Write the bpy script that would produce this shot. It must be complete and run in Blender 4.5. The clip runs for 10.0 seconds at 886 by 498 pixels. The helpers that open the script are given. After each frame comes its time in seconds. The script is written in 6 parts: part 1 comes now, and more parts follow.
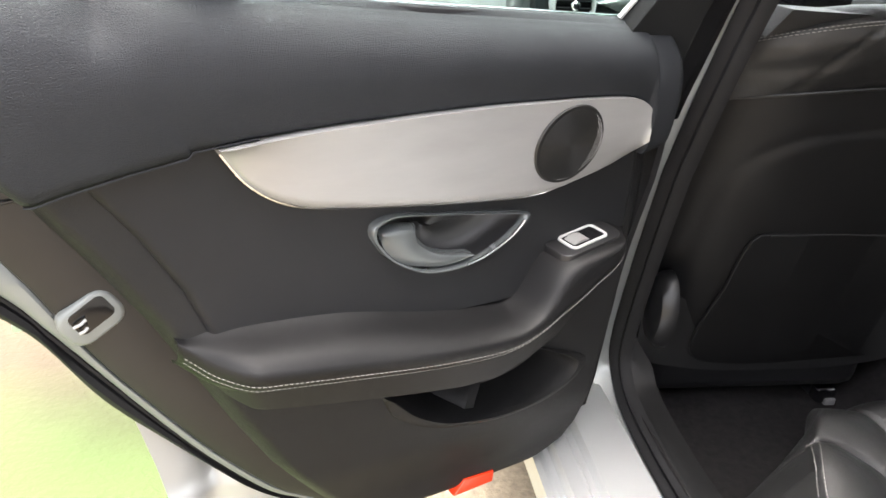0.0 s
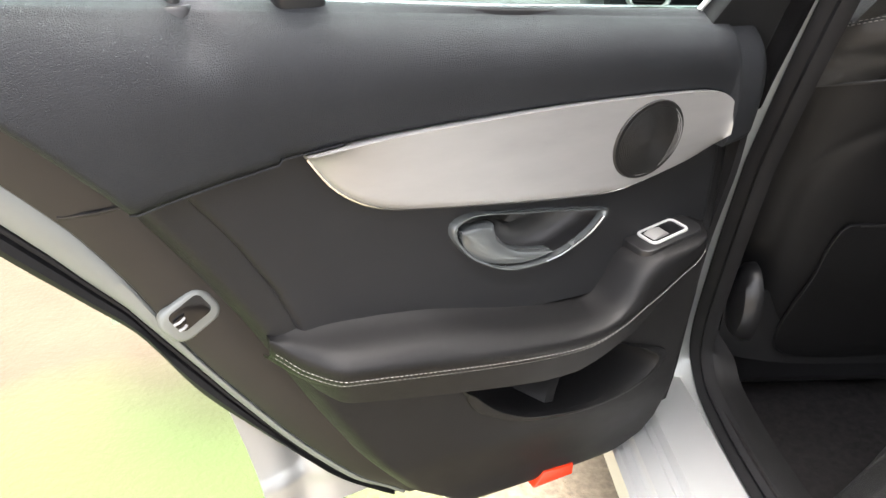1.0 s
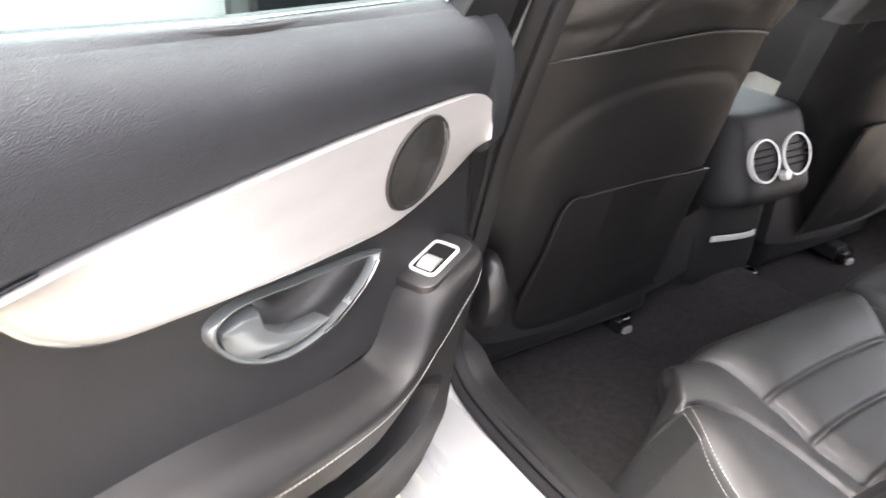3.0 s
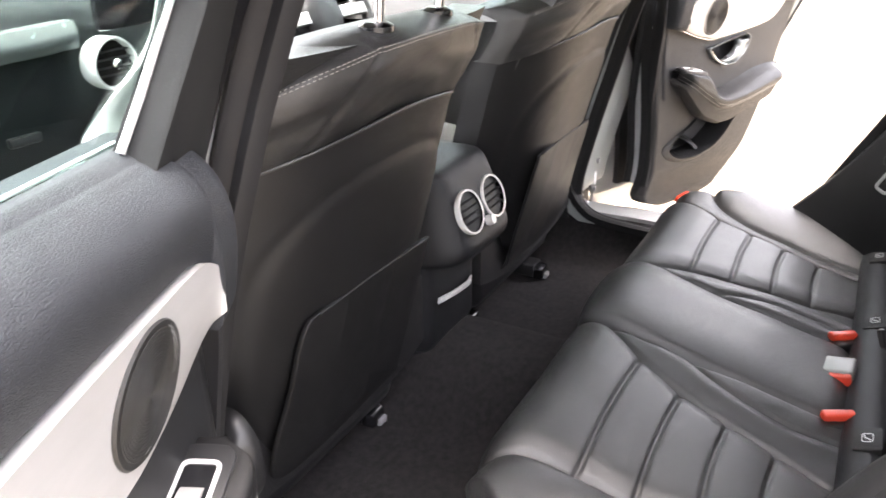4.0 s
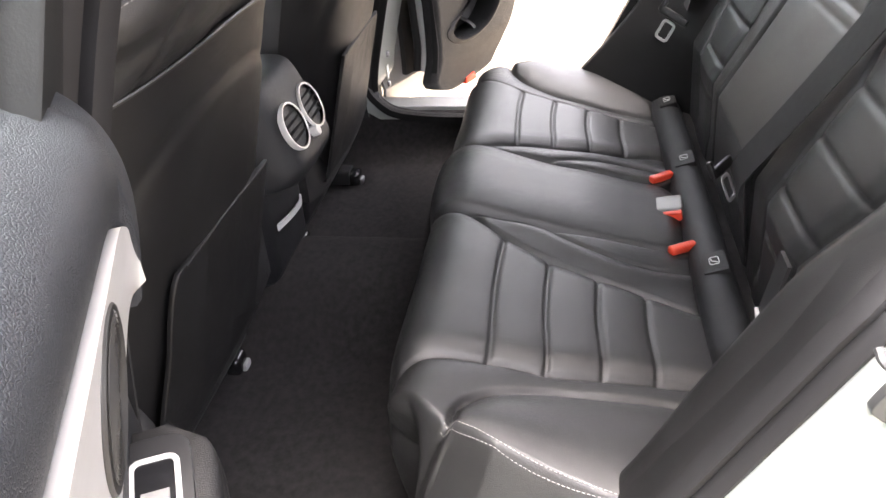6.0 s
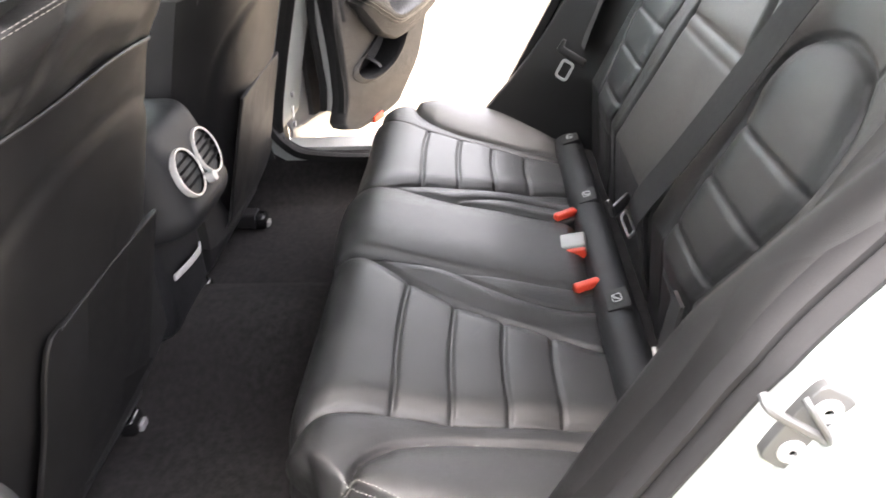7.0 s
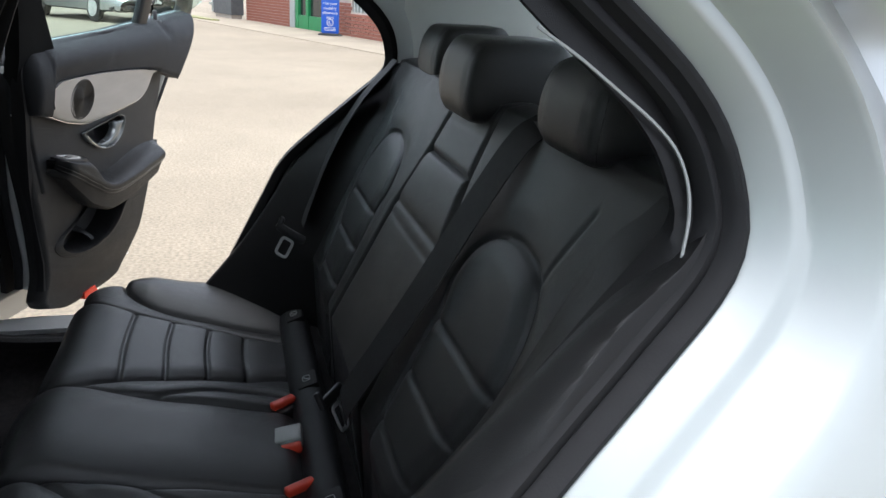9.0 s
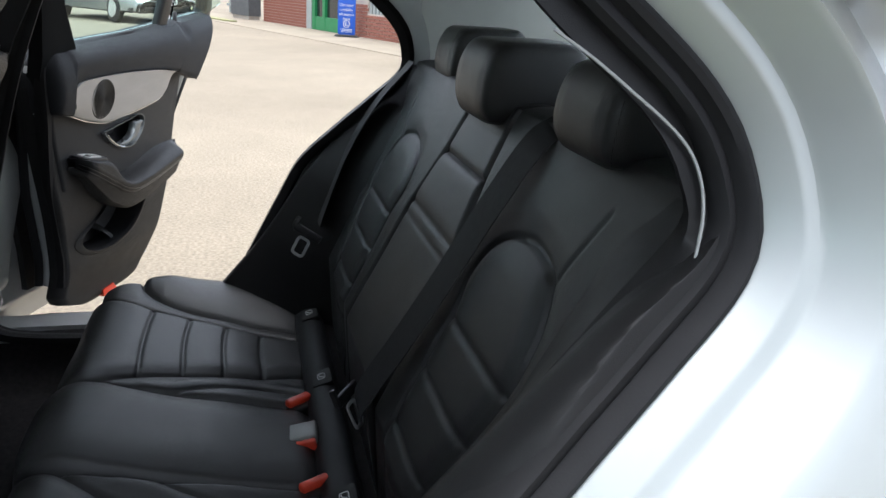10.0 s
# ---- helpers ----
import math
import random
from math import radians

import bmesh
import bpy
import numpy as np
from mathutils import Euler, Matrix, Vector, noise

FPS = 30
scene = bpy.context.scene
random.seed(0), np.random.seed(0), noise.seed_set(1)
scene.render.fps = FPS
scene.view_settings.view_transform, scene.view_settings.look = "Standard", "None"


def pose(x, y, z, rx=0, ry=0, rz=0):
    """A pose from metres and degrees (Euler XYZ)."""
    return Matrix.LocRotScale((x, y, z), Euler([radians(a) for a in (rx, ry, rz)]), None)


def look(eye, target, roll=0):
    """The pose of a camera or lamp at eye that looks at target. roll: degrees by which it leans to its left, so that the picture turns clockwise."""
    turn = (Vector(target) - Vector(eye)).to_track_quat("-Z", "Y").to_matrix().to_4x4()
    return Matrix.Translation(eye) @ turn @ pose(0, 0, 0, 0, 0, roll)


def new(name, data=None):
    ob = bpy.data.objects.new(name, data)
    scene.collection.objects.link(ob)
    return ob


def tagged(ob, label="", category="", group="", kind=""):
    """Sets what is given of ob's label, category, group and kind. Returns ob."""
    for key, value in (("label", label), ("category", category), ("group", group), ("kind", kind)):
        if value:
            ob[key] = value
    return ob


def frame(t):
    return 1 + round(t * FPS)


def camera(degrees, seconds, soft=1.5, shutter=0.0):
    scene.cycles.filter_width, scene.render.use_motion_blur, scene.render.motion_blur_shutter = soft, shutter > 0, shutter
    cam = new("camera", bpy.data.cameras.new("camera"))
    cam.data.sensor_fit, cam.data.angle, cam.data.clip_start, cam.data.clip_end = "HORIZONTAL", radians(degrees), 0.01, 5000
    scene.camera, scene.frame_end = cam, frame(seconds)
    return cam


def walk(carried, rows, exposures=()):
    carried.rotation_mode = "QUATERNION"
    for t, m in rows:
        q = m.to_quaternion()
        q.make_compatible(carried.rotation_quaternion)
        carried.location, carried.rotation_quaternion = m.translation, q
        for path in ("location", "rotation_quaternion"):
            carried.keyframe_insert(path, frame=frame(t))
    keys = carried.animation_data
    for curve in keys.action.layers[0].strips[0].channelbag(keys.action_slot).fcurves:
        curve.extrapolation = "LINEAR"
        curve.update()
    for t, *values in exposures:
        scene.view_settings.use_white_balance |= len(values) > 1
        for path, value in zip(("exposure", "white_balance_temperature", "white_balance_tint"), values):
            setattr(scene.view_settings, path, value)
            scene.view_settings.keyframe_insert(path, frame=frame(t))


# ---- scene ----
cam = camera(60.2, 10.0, shutter=0.2)
PATH = [
    (0.0, (-1.1356, -0.3316, 1.0790), (-0.9864, 0.5657, 0.6637), 3.97),
    (0.5, (-1.1356, -0.3387, 1.0919), (-1.0582, 0.5615, 0.6633), 2.87),
    (1.0, (-1.1446, -0.3396, 1.0947), (-1.0897, 0.5599, 0.6612), 0.83),
    (1.5, (-1.1443, -0.3343, 1.0951), (-1.0882, 0.5649, 0.6611), 1.00),
    (2.0, (-1.1457, -0.3157, 1.1008), (-1.0635, 0.5739, 0.6516), 1.08),
    (2.2, (-1.1554, -0.2899, 1.1016), (-1.0308, 0.5898, 0.6428), 1.76),
    (3.3, (-1.2138, -0.0248, 1.1060), (-0.5870, 0.6119, 0.6570), 2.17),
    (3.5, (-1.1889, 0.0199, 1.1103), (-0.4876, 0.5986, 0.6940), 0.79),
    (4.0, (-1.1256, 0.0983, 1.1165), (-0.3307, 0.5384, 0.6987), -0.79),
    (4.5, (-1.1036, 0.1643, 1.1083), (-0.2383, 0.4185, 0.6762), 1.24),
    (5.0, (-1.1164, 0.2025, 1.1068), (-0.2691, 0.3837, 0.6074), -4.44),
    (5.2, (-1.1279, 0.2206, 1.0972), (-0.2792, 0.3864, 0.5950), -3.88),
    (6.3, (-1.1242, 0.2323, 1.0941), (-0.2931, 0.3705, 0.5556), -4.20),
    (6.5, (-1.1245, 0.2280, 1.0924), (-0.2869, 0.3571, 0.5615), -4.39),
    (7.0, (-1.0961, 0.2054, 1.0970), (-0.2314, 0.2502, 0.5967), -2.26),
    (7.5, (-1.0682, 0.1739, 1.1068), (-0.1747, 0.0892, 0.6657), 0.98),
    (8.0, (-1.0434, 0.1428, 1.1157), (-0.1413, -0.0492, 0.7290), 2.87),
    (8.5, (-1.0324, 0.1195, 1.1225), (-0.1348, -0.1362, 0.7635), 3.33),
    (9.0, (-1.0255, 0.1145, 1.1247), (-0.1146, -0.1463, 0.8051), 3.29),
    (9.5, (-1.0329, 0.1177, 1.1243), (-0.1204, -0.1388, 0.8057), 3.54),
    (10.0, (-1.0336, 0.1181, 1.1253), (-0.1174, -0.1250, 0.8067), 3.43),
]
walk(cam, [(t, look(eye, target, roll)) for t, eye, target, roll in PATH],
     exposures=[(0.0, 3.05, 6750, 13), (2.2, 3.05, 6750, 13), (3.3, 4.25, 6800, 18), (4.2, 4.1, 6800, 18), (5.0, 4.05, 6800, 20), (6.5, 4.0, 6850, 18), (7.0, 4.25, 6850, 17), (7.3, 4.1, 6750, 15), (8.2, 2.05, 6350, 11), (9.0, 1.75, 5950, 10), (10.0, 1.75, 5950, 10)])

# ---- world and sun: bright overcast day ----
world = bpy.data.worlds.new("overcast_sky")
scene.world = world
world.use_nodes = True
wn, wl = world.node_tree.nodes, world.node_tree.links
sky = wn.new("ShaderNodeTexSky")
sky.sky_type, sky.sun_disc = "NISHITA", False
sky.sun_elevation, sky.sun_rotation = radians(86), radians(270)
sky.air_density, sky.dust_density = 1.0, 4.0
hsv = wn.new("ShaderNodeHueSaturation")
hsv.inputs["Saturation"].default_value = 0.25
wl.new(sky.outputs["Color"], hsv.inputs["Color"])
wl.new(hsv.outputs["Color"], wn["Background"].inputs["Color"])
wn["Background"].inputs["Strength"].default_value = 0.15
sun_data = bpy.data.lights.new("sun", "SUN")
sun_data.energy, sun_data.angle, sun_data.color = 1.4, radians(50), (1.0, 0.96, 0.9)
sun = new("sun", sun_data)
sun.matrix_world = look((-.6, .0, 9), (0, 0, 0))


# ---- materials ----
def mat_new(name):
    m = bpy.data.materials.new(name)
    m.use_nodes = True
    nt = m.node_tree
    return m, nt, nt.nodes, nt.links, nt.nodes["Principled BSDF"]


def coords(nodes, links, scale=1.0):
    tc = nodes.new("ShaderNodeTexCoord")
    mp = nodes.new("ShaderNodeMapping")
    links.new(tc.outputs["Object"], mp.inputs["Vector"])
    mp.inputs["Scale"].default_value = (scale, scale, scale) if not isinstance(scale, tuple) else scale
    return mp


def noise_tex(nodes, links, vec, scale, detail=4, rough=0.55):
    n = nodes.new("ShaderNodeTexNoise")
    n.inputs["Scale"].default_value, n.inputs["Detail"].default_value, n.inputs["Roughness"].default_value = scale, detail, rough
    links.new(vec.outputs["Vector"], n.inputs["Vector"])
    return n


def ramp(nodes, links, src, a, b, lo=0.3, hi=0.7):
    r = nodes.new("ShaderNodeValToRGB")
    r.color_ramp.elements[0].color, r.color_ramp.elements[1].color = (*a, 1), (*b, 1)
    r.color_ramp.elements[0].position, r.color_ramp.elements[1].position = lo, hi
    links.new(src, r.inputs["Fac"])
    return r


def bump(nodes, links, bsdf, src, strength, dist, prev=None):
    b = nodes.new("ShaderNodeBump")
    b.inputs["Strength"].default_value, b.inputs["Distance"].default_value = strength, dist
    links.new(src, b.inputs["Height"])
    if prev:
        links.new(prev.outputs["Normal"], b.inputs["Normal"])
    links.new(b.outputs["Normal"], bsdf.inputs["Normal"])
    return b


def plain(name, a, b, rough=(0.4, 0.55), metal=0.0, grain=300.0, strength=0.08, dist=0.001, blotch=6.0, coat=0.0, spec=0.5, stretch=(1, 1, 1)):
    """A surface with blotches, fine grain and uneven gloss."""
    m, nt, n, l, p = mat_new(name)
    v = coords(n, l, stretch)
    big = noise_tex(n, l, v, blotch, 5)
    fine = noise_tex(n, l, v, grain, 3)
    l.new(ramp(n, l, big.outputs["Fac"], a, b).outputs["Color"], p.inputs["Base Color"])
    mr = n.new("ShaderNodeMapRange")
    mr.inputs["To Min"].default_value, mr.inputs["To Max"].default_value = rough
    mid = noise_tex(n, l, v, blotch * 5, 4)
    l.new(mid.outputs["Fac"], mr.inputs["Value"])
    l.new(mr.outputs["Result"], p.inputs["Roughness"])
    p.inputs["Metallic"].default_value = metal
    p.inputs["Coat Weight"].default_value = coat
    p.inputs["Specular IOR Level"].default_value = spec
    if strength:
        bump(n, l, p, fine.outputs["Fac"], strength, dist)
    return m


def leather(name, a, b, rough, cell=420.0, strength=0.35, dist=0.0006, spec=0.5, holes=0.0):
    """Pebbled hide: rounded cells over soft creases."""
    m, nt, n, l, p = mat_new(name)
    v = coords(n, l)
    warp = noise_tex(n, l, v, 90, 2)
    add = n.new("ShaderNodeVectorMath")
    add.operation = "MULTIPLY_ADD"
    l.new(warp.outputs["Color"], add.inputs[0])
    add.inputs[1].default_value = (0.0015, 0.0015, 0.0015)
    l.new(v.outputs["Vector"], add.inputs[2])
    vo = n.new("ShaderNodeTexVoronoi")
    vo.feature = "DISTANCE_TO_EDGE"
    vo.inputs["Scale"].default_value = cell
    l.new(add.outputs["Vector"], vo.inputs["Vector"])
    big = noise_tex(n, l, v, 9, 5)
    soft = noise_tex(n, l, v, 38, 3)
    l.new(ramp(n, l, big.outputs["Fac"], a, b).outputs["Color"], p.inputs["Base Color"])
    mr = n.new("ShaderNodeMapRange")
    mr.inputs["To Min"].default_value, mr.inputs["To Max"].default_value = rough
    l.new(soft.outputs["Fac"], mr.inputs["Value"])
    l.new(mr.outputs["Result"], p.inputs["Roughness"])
    p.inputs["Specular IOR Level"].default_value = spec
    b1 = bump(n, l, p, soft.outputs["Fac"], 0.06, 0.003)
    pebble = n.new("ShaderNodeMapRange")
    pebble.interpolation_type = "SMOOTHSTEP"
    pebble.inputs["From Max"].default_value = 0.22
    l.new(vo.outputs["Distance"], pebble.inputs["Value"])
    bump(n, l, p, pebble.outputs["Result"], strength, dist, b1)
    return m


def glass_mat(name, tint, ior=1.3):
    m, nt, n, l, p = mat_new(name)
    p.inputs["Base Color"].default_value = (*tint, 1)
    p.inputs["Transmission Weight"].default_value = 1.0
    p.inputs["Roughness"].default_value = 0.0
    p.inputs["IOR"].default_value = ior
    return m


def paint(name, a, b):
    return plain(name, a, b, (0.26, 0.32), 0.52, 2500, 0.0, 0.0002, 3.0, 0.5)


M_SEAT = leather("seat_leather_black", (0.011, 0.011, 0.0115), (0.016, 0.016, 0.0165), (0.28, 0.40), 600, 0.42, 0.0005, 0.60)
M_PAD = leather("door_pad_leather_black", (0.010, 0.0115, 0.0145), (0.0145, 0.0165, 0.020), (0.48, 0.62), 560, 0.60, 0.0006, 0.28)
M_HARD = leather("grained_plastic_black", (0.0085, 0.009, 0.0105), (0.0125, 0.013, 0.0145), (0.42, 0.54), 700, 0.35, 0.0005, 0.30)
M_LOWER = leather("grained_plastic_lower", (0.0085, 0.0085, 0.009), (0.0125, 0.0125, 0.013), (0.44, 0.56), 600, 0.45, 0.0006, 0.30)
M_SHELL = leather("seat_back_leather_black", (0.0065, 0.0065, 0.007), (0.0095, 0.0095, 0.010), (0.40, 0.52), 650, 0.30, 0.0004, 0.27)
M_ARM = leather("armrest_leather_black", (0.0055, 0.0055, 0.006), (0.0085, 0.0085, 0.009), (0.34, 0.44), 620, 0.30, 0.0005, 0.24)
M_SATIN = plain("satin_black_plastic", (0.010, 0.010, 0.011), (0.016, 0.016, 0.017), (0.3, 0.42), 0, 900, 0.05)
M_GLOSS = plain("gloss_black_plastic", (0.006, 0.006, 0.007), (0.010, 0.010, 0.011), (0.1, 0.18), 0, 900, 0.02)
M_RUBBER = plain("door_seal_rubber", (0.010, 0.010, 0.011), (0.015, 0.015, 0.016), (0.55, 0.75), 0, 500, 0.15, 0.001, 6, 0, 0.22)
M_COVER = plain("soft_black_cover", (0.012, 0.0125, 0.013), (0.017, 0.0175, 0.018), (0.85, 0.95), 0, 500, 0.2, 0.0008, 8, 0, 0.05)
M_FABRIC = plain("pillar_trim_cloth", (0.58, 0.61, 0.58), (0.65, 0.68, 0.65), (0.85, 0.95), 0, 1200, 0.4, 0.0008)
M_CARPET = plain("carpet_black", (0.022, 0.021, 0.022), (0.038, 0.036, 0.037), (0.9, 1.0), 0, 900, 0.9, 0.004, 90, 0, 0.10)
M_PAINT = paint("silver_car_paint", (0.52, 0.535, 0.54), (0.57, 0.585, 0.59))
# body silver with the shade on door edge and latch put into the colour
M_JAMB = plain("shaded_silver_jamb_paint", (0.20, 0.215, 0.21), (0.24, 0.255, 0.25), (0.42, 0.52), 0.25, 2000, 0.02, 0.0002, 4)
# same body silver, darkened: weaker light round the opening is in the colour
M_FRAME = plain("shaded_silver_frame_paint", (0.34, 0.36, 0.352), (0.39, 0.41, 0.40), (0.34, 0.44), 0.35, 2200, 0.02, 0.0002, 4, 0.2)
M_ALU = plain("brushed_aluminium", (0.36, 0.36, 0.36), (0.40, 0.40, 0.40), (0.40, 0.46), 0.5, 900, 0.03, 0.0002, 3, 0, 0.5, (4, 4, 14))
M_CHROME = plain("satin_chrome", (0.75, 0.75, 0.76), (0.82, 0.82, 0.83), (0.12, 0.22), 1.0, 300, 0.02)
M_RING = plain("satin_silver_plastic", (0.55, 0.55, 0.55), (0.60, 0.60, 0.60), (0.30, 0.38), 0.3, 600, 0.03)
M_STEEL = plain("zinc_steel", (0.42, 0.42, 0.43), (0.50, 0.50, 0.51), (0.35, 0.5), 0.6, 200, 0.1)
M_ROCKER = plain("silver_rocker_plastic", (0.34, 0.335, 0.33), (0.40, 0.395, 0.39), (0.30, 0.40), 0.5, 700, 0.03)
M_GREYLEVER = plain("grey_satin_lever", (0.15, 0.165, 0.17), (0.19, 0.205, 0.21), (0.22, 0.3), 0.6, 700, 0.03)
M_RED = plain("red_buckle_plastic", (0.55, 0.045, 0.02), (0.65, 0.06, 0.03), (0.35, 0.5), 0, 600, 0.05)
M_REFLECT = plain("red_reflector", (0.62, 0.03, 0.012), (0.75, 0.06, 0.02), (0.08, 0.15), 0, 260, 0.5, 0.001)
M_WEB = plain("seat_belt_webbing", (0.009, 0.009, 0.010), (0.014, 0.014, 0.015), (0.6, 0.75), 0, 900, 0.3, 0.0006, 20, 0, 0.4, (1, 1, 1))
M_THREAD = plain("pale_grey_thread", (0.24, 0.235, 0.22), (0.32, 0.31, 0.295), (0.6, 0.8), 0, 900, 0.2)
M_WHITE = plain("white_print", (0.6, 0.6, 0.6), (0.7, 0.7, 0.7), (0.5, 0.6), 0, 300, 0.0)
M_MESH = plain("speaker_cloth_black", (0.012, 0.012, 0.012), (0.02, 0.02, 0.02), (0.45, 0.6), 0.2, 1600, 0.2)
M_DASH = leather("dashboard_soft_black", (0.006, 0.008, 0.009), (0.009, 0.011, 0.012), (0.60, 0.75), 500, 0.25, 0.0004, 0.15)
M_GLASS = glass_mat("tinted_door_glass", (0.66, 0.82, 0.78), 1.14)
M_CLEAR = glass_mat("window_glass", (0.86, 0.92, 0.90))


# ---- mesh helpers ----
def mk(name, V, F, material, parent=None, label="", smooth=True, angle=None):
    me = bpy.data.meshes.new(name)
    me.from_pydata([tuple(map(float, v)) for v in V], [], F)
    bm = bmesh.new()
    bm.from_mesh(me)
    bmesh.ops.remove_doubles(bm, verts=bm.verts, dist=1e-6)
    bmesh.ops.recalc_face_normals(bm, faces=bm.faces)
    return finish(name, bm, material, parent, label, smooth, me, angle)


def cut(V, F, inside):
    """Drops the faces whose middle lies inside."""
    A = np.array([tuple(map(float, v)) for v in V])
    return V, [f for f in F if not inside(*A[list(f)].mean(axis=0))]


def in_poly(u, v, poly):
    c, j = False, len(poly) - 1
    for i in range(len(poly)):
        (xi, yi), (xj, yj) = poly[i], poly[j]
        if (yi > v) != (yj > v) and u < (xj - xi) * (v - yi) / (yj - yi) + xi:
            c = not c
        j = i
    return c


def finish(name, bm, material, parent=None, label="", smooth=True, me=None, angle=None):
    me = me or bpy.data.meshes.new(name)
    for f in bm.faces:
        f.smooth = smooth
    if smooth:
        lim = radians(angle or 40)
        for e in bm.edges:
            if len(e.link_faces) == 2 and e.calc_face_angle(0) > lim:
                e.smooth = False
    bm.to_mesh(me)
    bm.free()
    me.materials.append(material)
    ob = new(name, me)
    if parent is not None:
        ob.parent = parent
    if label:
        ob["label"] = label
    return ob


def empty(name, label, category, m=None, group="", kind=""):
    ob = new(name)
    ob.empty_display_size = 0.05
    if m is not None:
        ob.matrix_world = m
    return tagged(ob, label, category, group, kind)


def grid_faces(nu, nv, off=0, wrap=False):
    F = []
    for j in range(nv - 1):
        for i in range(nu - 1 if not wrap else nu):
            a, b = j * nu + i, j * nu + (i + 1) % nu
            F.append((off + a, off + b, off + b + nu, off + a + nu))
    return F


def shell(fn, nu, nv, back):
    """A sheet fn(a, b), a and b in 0..1, made solid towards the vector back (or a function of the point)."""
    front = [np.array(fn(i / (nu - 1), j / (nv - 1)), float) for j in range(nv) for i in range(nu)]
    bk = [p + np.array(back(p) if callable(back) else back, float) for p in front]
    n = nu * nv
    F = grid_faces(nu, nv) + [tuple(reversed(f)) for f in grid_faces(nu, nv, n)]
    rim = [i for i in range(nu)] + [j * nu + nu - 1 for j in range(1, nv)] + [(nv - 1) * nu + i for i in range(nu - 2, -1, -1)] + [j * nu for j in range(nv - 2, 0, -1)]
    for a, b in zip(rim, rim[1:] + rim[:1]):
        F.append((a, b, b + n, a + n))
    return front + bk, F


def spline(P, n, closed=False):
    """Catmull-Rom through the points, n samples."""
    P = [np.array(p, float) for p in P]
    m = len(P) if closed else len(P) - 1
    out = []
    for k in range(n):
        t = k / (n if closed else n - 1) * m
        i = min(int(t), m - 1)
        u = t - i
        g = (lambda j: P[j % len(P)]) if closed else (lambda j: P[j] if 0 <= j < len(P) else (2 * P[0] - P[1] if j < 0 else 2 * P[-1] - P[-2]))
        a, b, c, d = g(i - 1), g(i), g(i + 1), g(i + 2)
        out.append(0.5 * ((2 * b) + (c - a) * u + (2 * a - 5 * b + 4 * c - d) * u * u + (3 * b - a - 3 * c + d) * u ** 3))
    return out


def even(P, n, closed=False):
    """The same line with n points at even steps."""
    Q = np.array(P + [P[0]] if closed else P)
    d = np.concatenate([[0], np.cumsum(np.linalg.norm(np.diff(Q, axis=0), axis=1))])
    t = np.linspace(0, d[-1], n + 1)[:-1] if closed else np.linspace(0, d[-1], n)
    return [np.array([np.interp(s, d, Q[:, k]) for k in range(Q.shape[1])]) for s in t]


def sweep(P, section, closed=False, up=None, caps=True):
    """Carries a closed section of (a, b) offsets along a line; a along the side, b along up."""
    P = [np.array(p, float) for p in P]
    n, k = len(P), len(section)
    V, F = [], []
    side0 = None
    for i in range(n):
        t = (P[(i + 1) % n] - P[i - 1]) if closed or 0 < i < n - 1 else (P[1] - P[0] if i == 0 else P[-1] - P[-2])
        t = t / (np.linalg.norm(t) + 1e-12)
        if up is not None:
            u = np.array(up(i) if callable(up) else up, float)
            s = np.cross(t, u)
        else:
            if side0 is None:
                side0 = np.cross(t, (0, 0, 1) if abs(t[2]) < 0.9 else (1, 0, 0))
            s = side0 - t * (side0 @ t)
        s = s / (np.linalg.norm(s) + 1e-12)
        side0 = s
        w = np.cross(s, t)
        V += [P[i] + s * a + w * b for a, b in section]
    for i in range(n if closed else n - 1):
        for j in range(k):
            a, b = i * k + j, i * k + (j + 1) % k
            c, d = ((i + 1) % n) * k + (j + 1) % k, ((i + 1) % n) * k + j
            F.append((a, b, c, d))
    if caps and not closed:
        F += [tuple(range(k)), tuple(range((n - 1) * k, n * k))]
    return V, F


def ring(r, n=10, sx=1.0, sy=1.0):
    return [(r * sx * math.cos(2 * math.pi * i / n), r * sy * math.sin(2 * math.pi * i / n)) for i in range(n)]


def rrect(w, h, r, n=5):
    """Rounded rectangle, as a section or an outline."""
    out = []
    for cx, cy, a in ((w / 2 - r, h / 2 - r, 0), (-w / 2 + r, h / 2 - r, 90), (-w / 2 + r, -h / 2 + r, 180), (w / 2 - r, -h / 2 + r, 270)):
        out += [(cx + r * math.cos(radians(a + 90 * i / (n - 1))), cy + r * math.sin(radians(a + 90 * i / (n - 1)))) for i in range(n)]
    return out


def prism(outline, place, d0, d1, bev=0.002, inset=None):
    """An outline of (a, b) from depth d0 to d1, its front edge at d1 rounded. place(a, b, d) gives the point."""
    c = np.mean(np.array(outline), axis=0)
    rings = [(1.0, d0)]
    sgn = 1 if d1 > d0 else -1
    size = np.max(np.linalg.norm(np.array(outline) - c, axis=1))
    for q in (0, 30, 60, 90):
        k = 1 - bev * (1 - math.cos(radians(q))) / size
        rings.append((k, d1 - sgn * bev * (1 - math.sin(radians(q)))))
    V, F, n = [], [], len(outline)
    for k, d in rings:
        V += [place(*(c + (np.array(o) - c) * k), d) for o in outline]
    for r in range(len(rings) - 1):
        for i in range(n):
            F.append((r * n + i, r * n + (i + 1) % n, (r + 1) * n + (i + 1) % n, (r + 1) * n + i))
    F += [tuple(range(n)), tuple(range((len(rings) - 1) * n, len(rings) * n))]
    return V, F


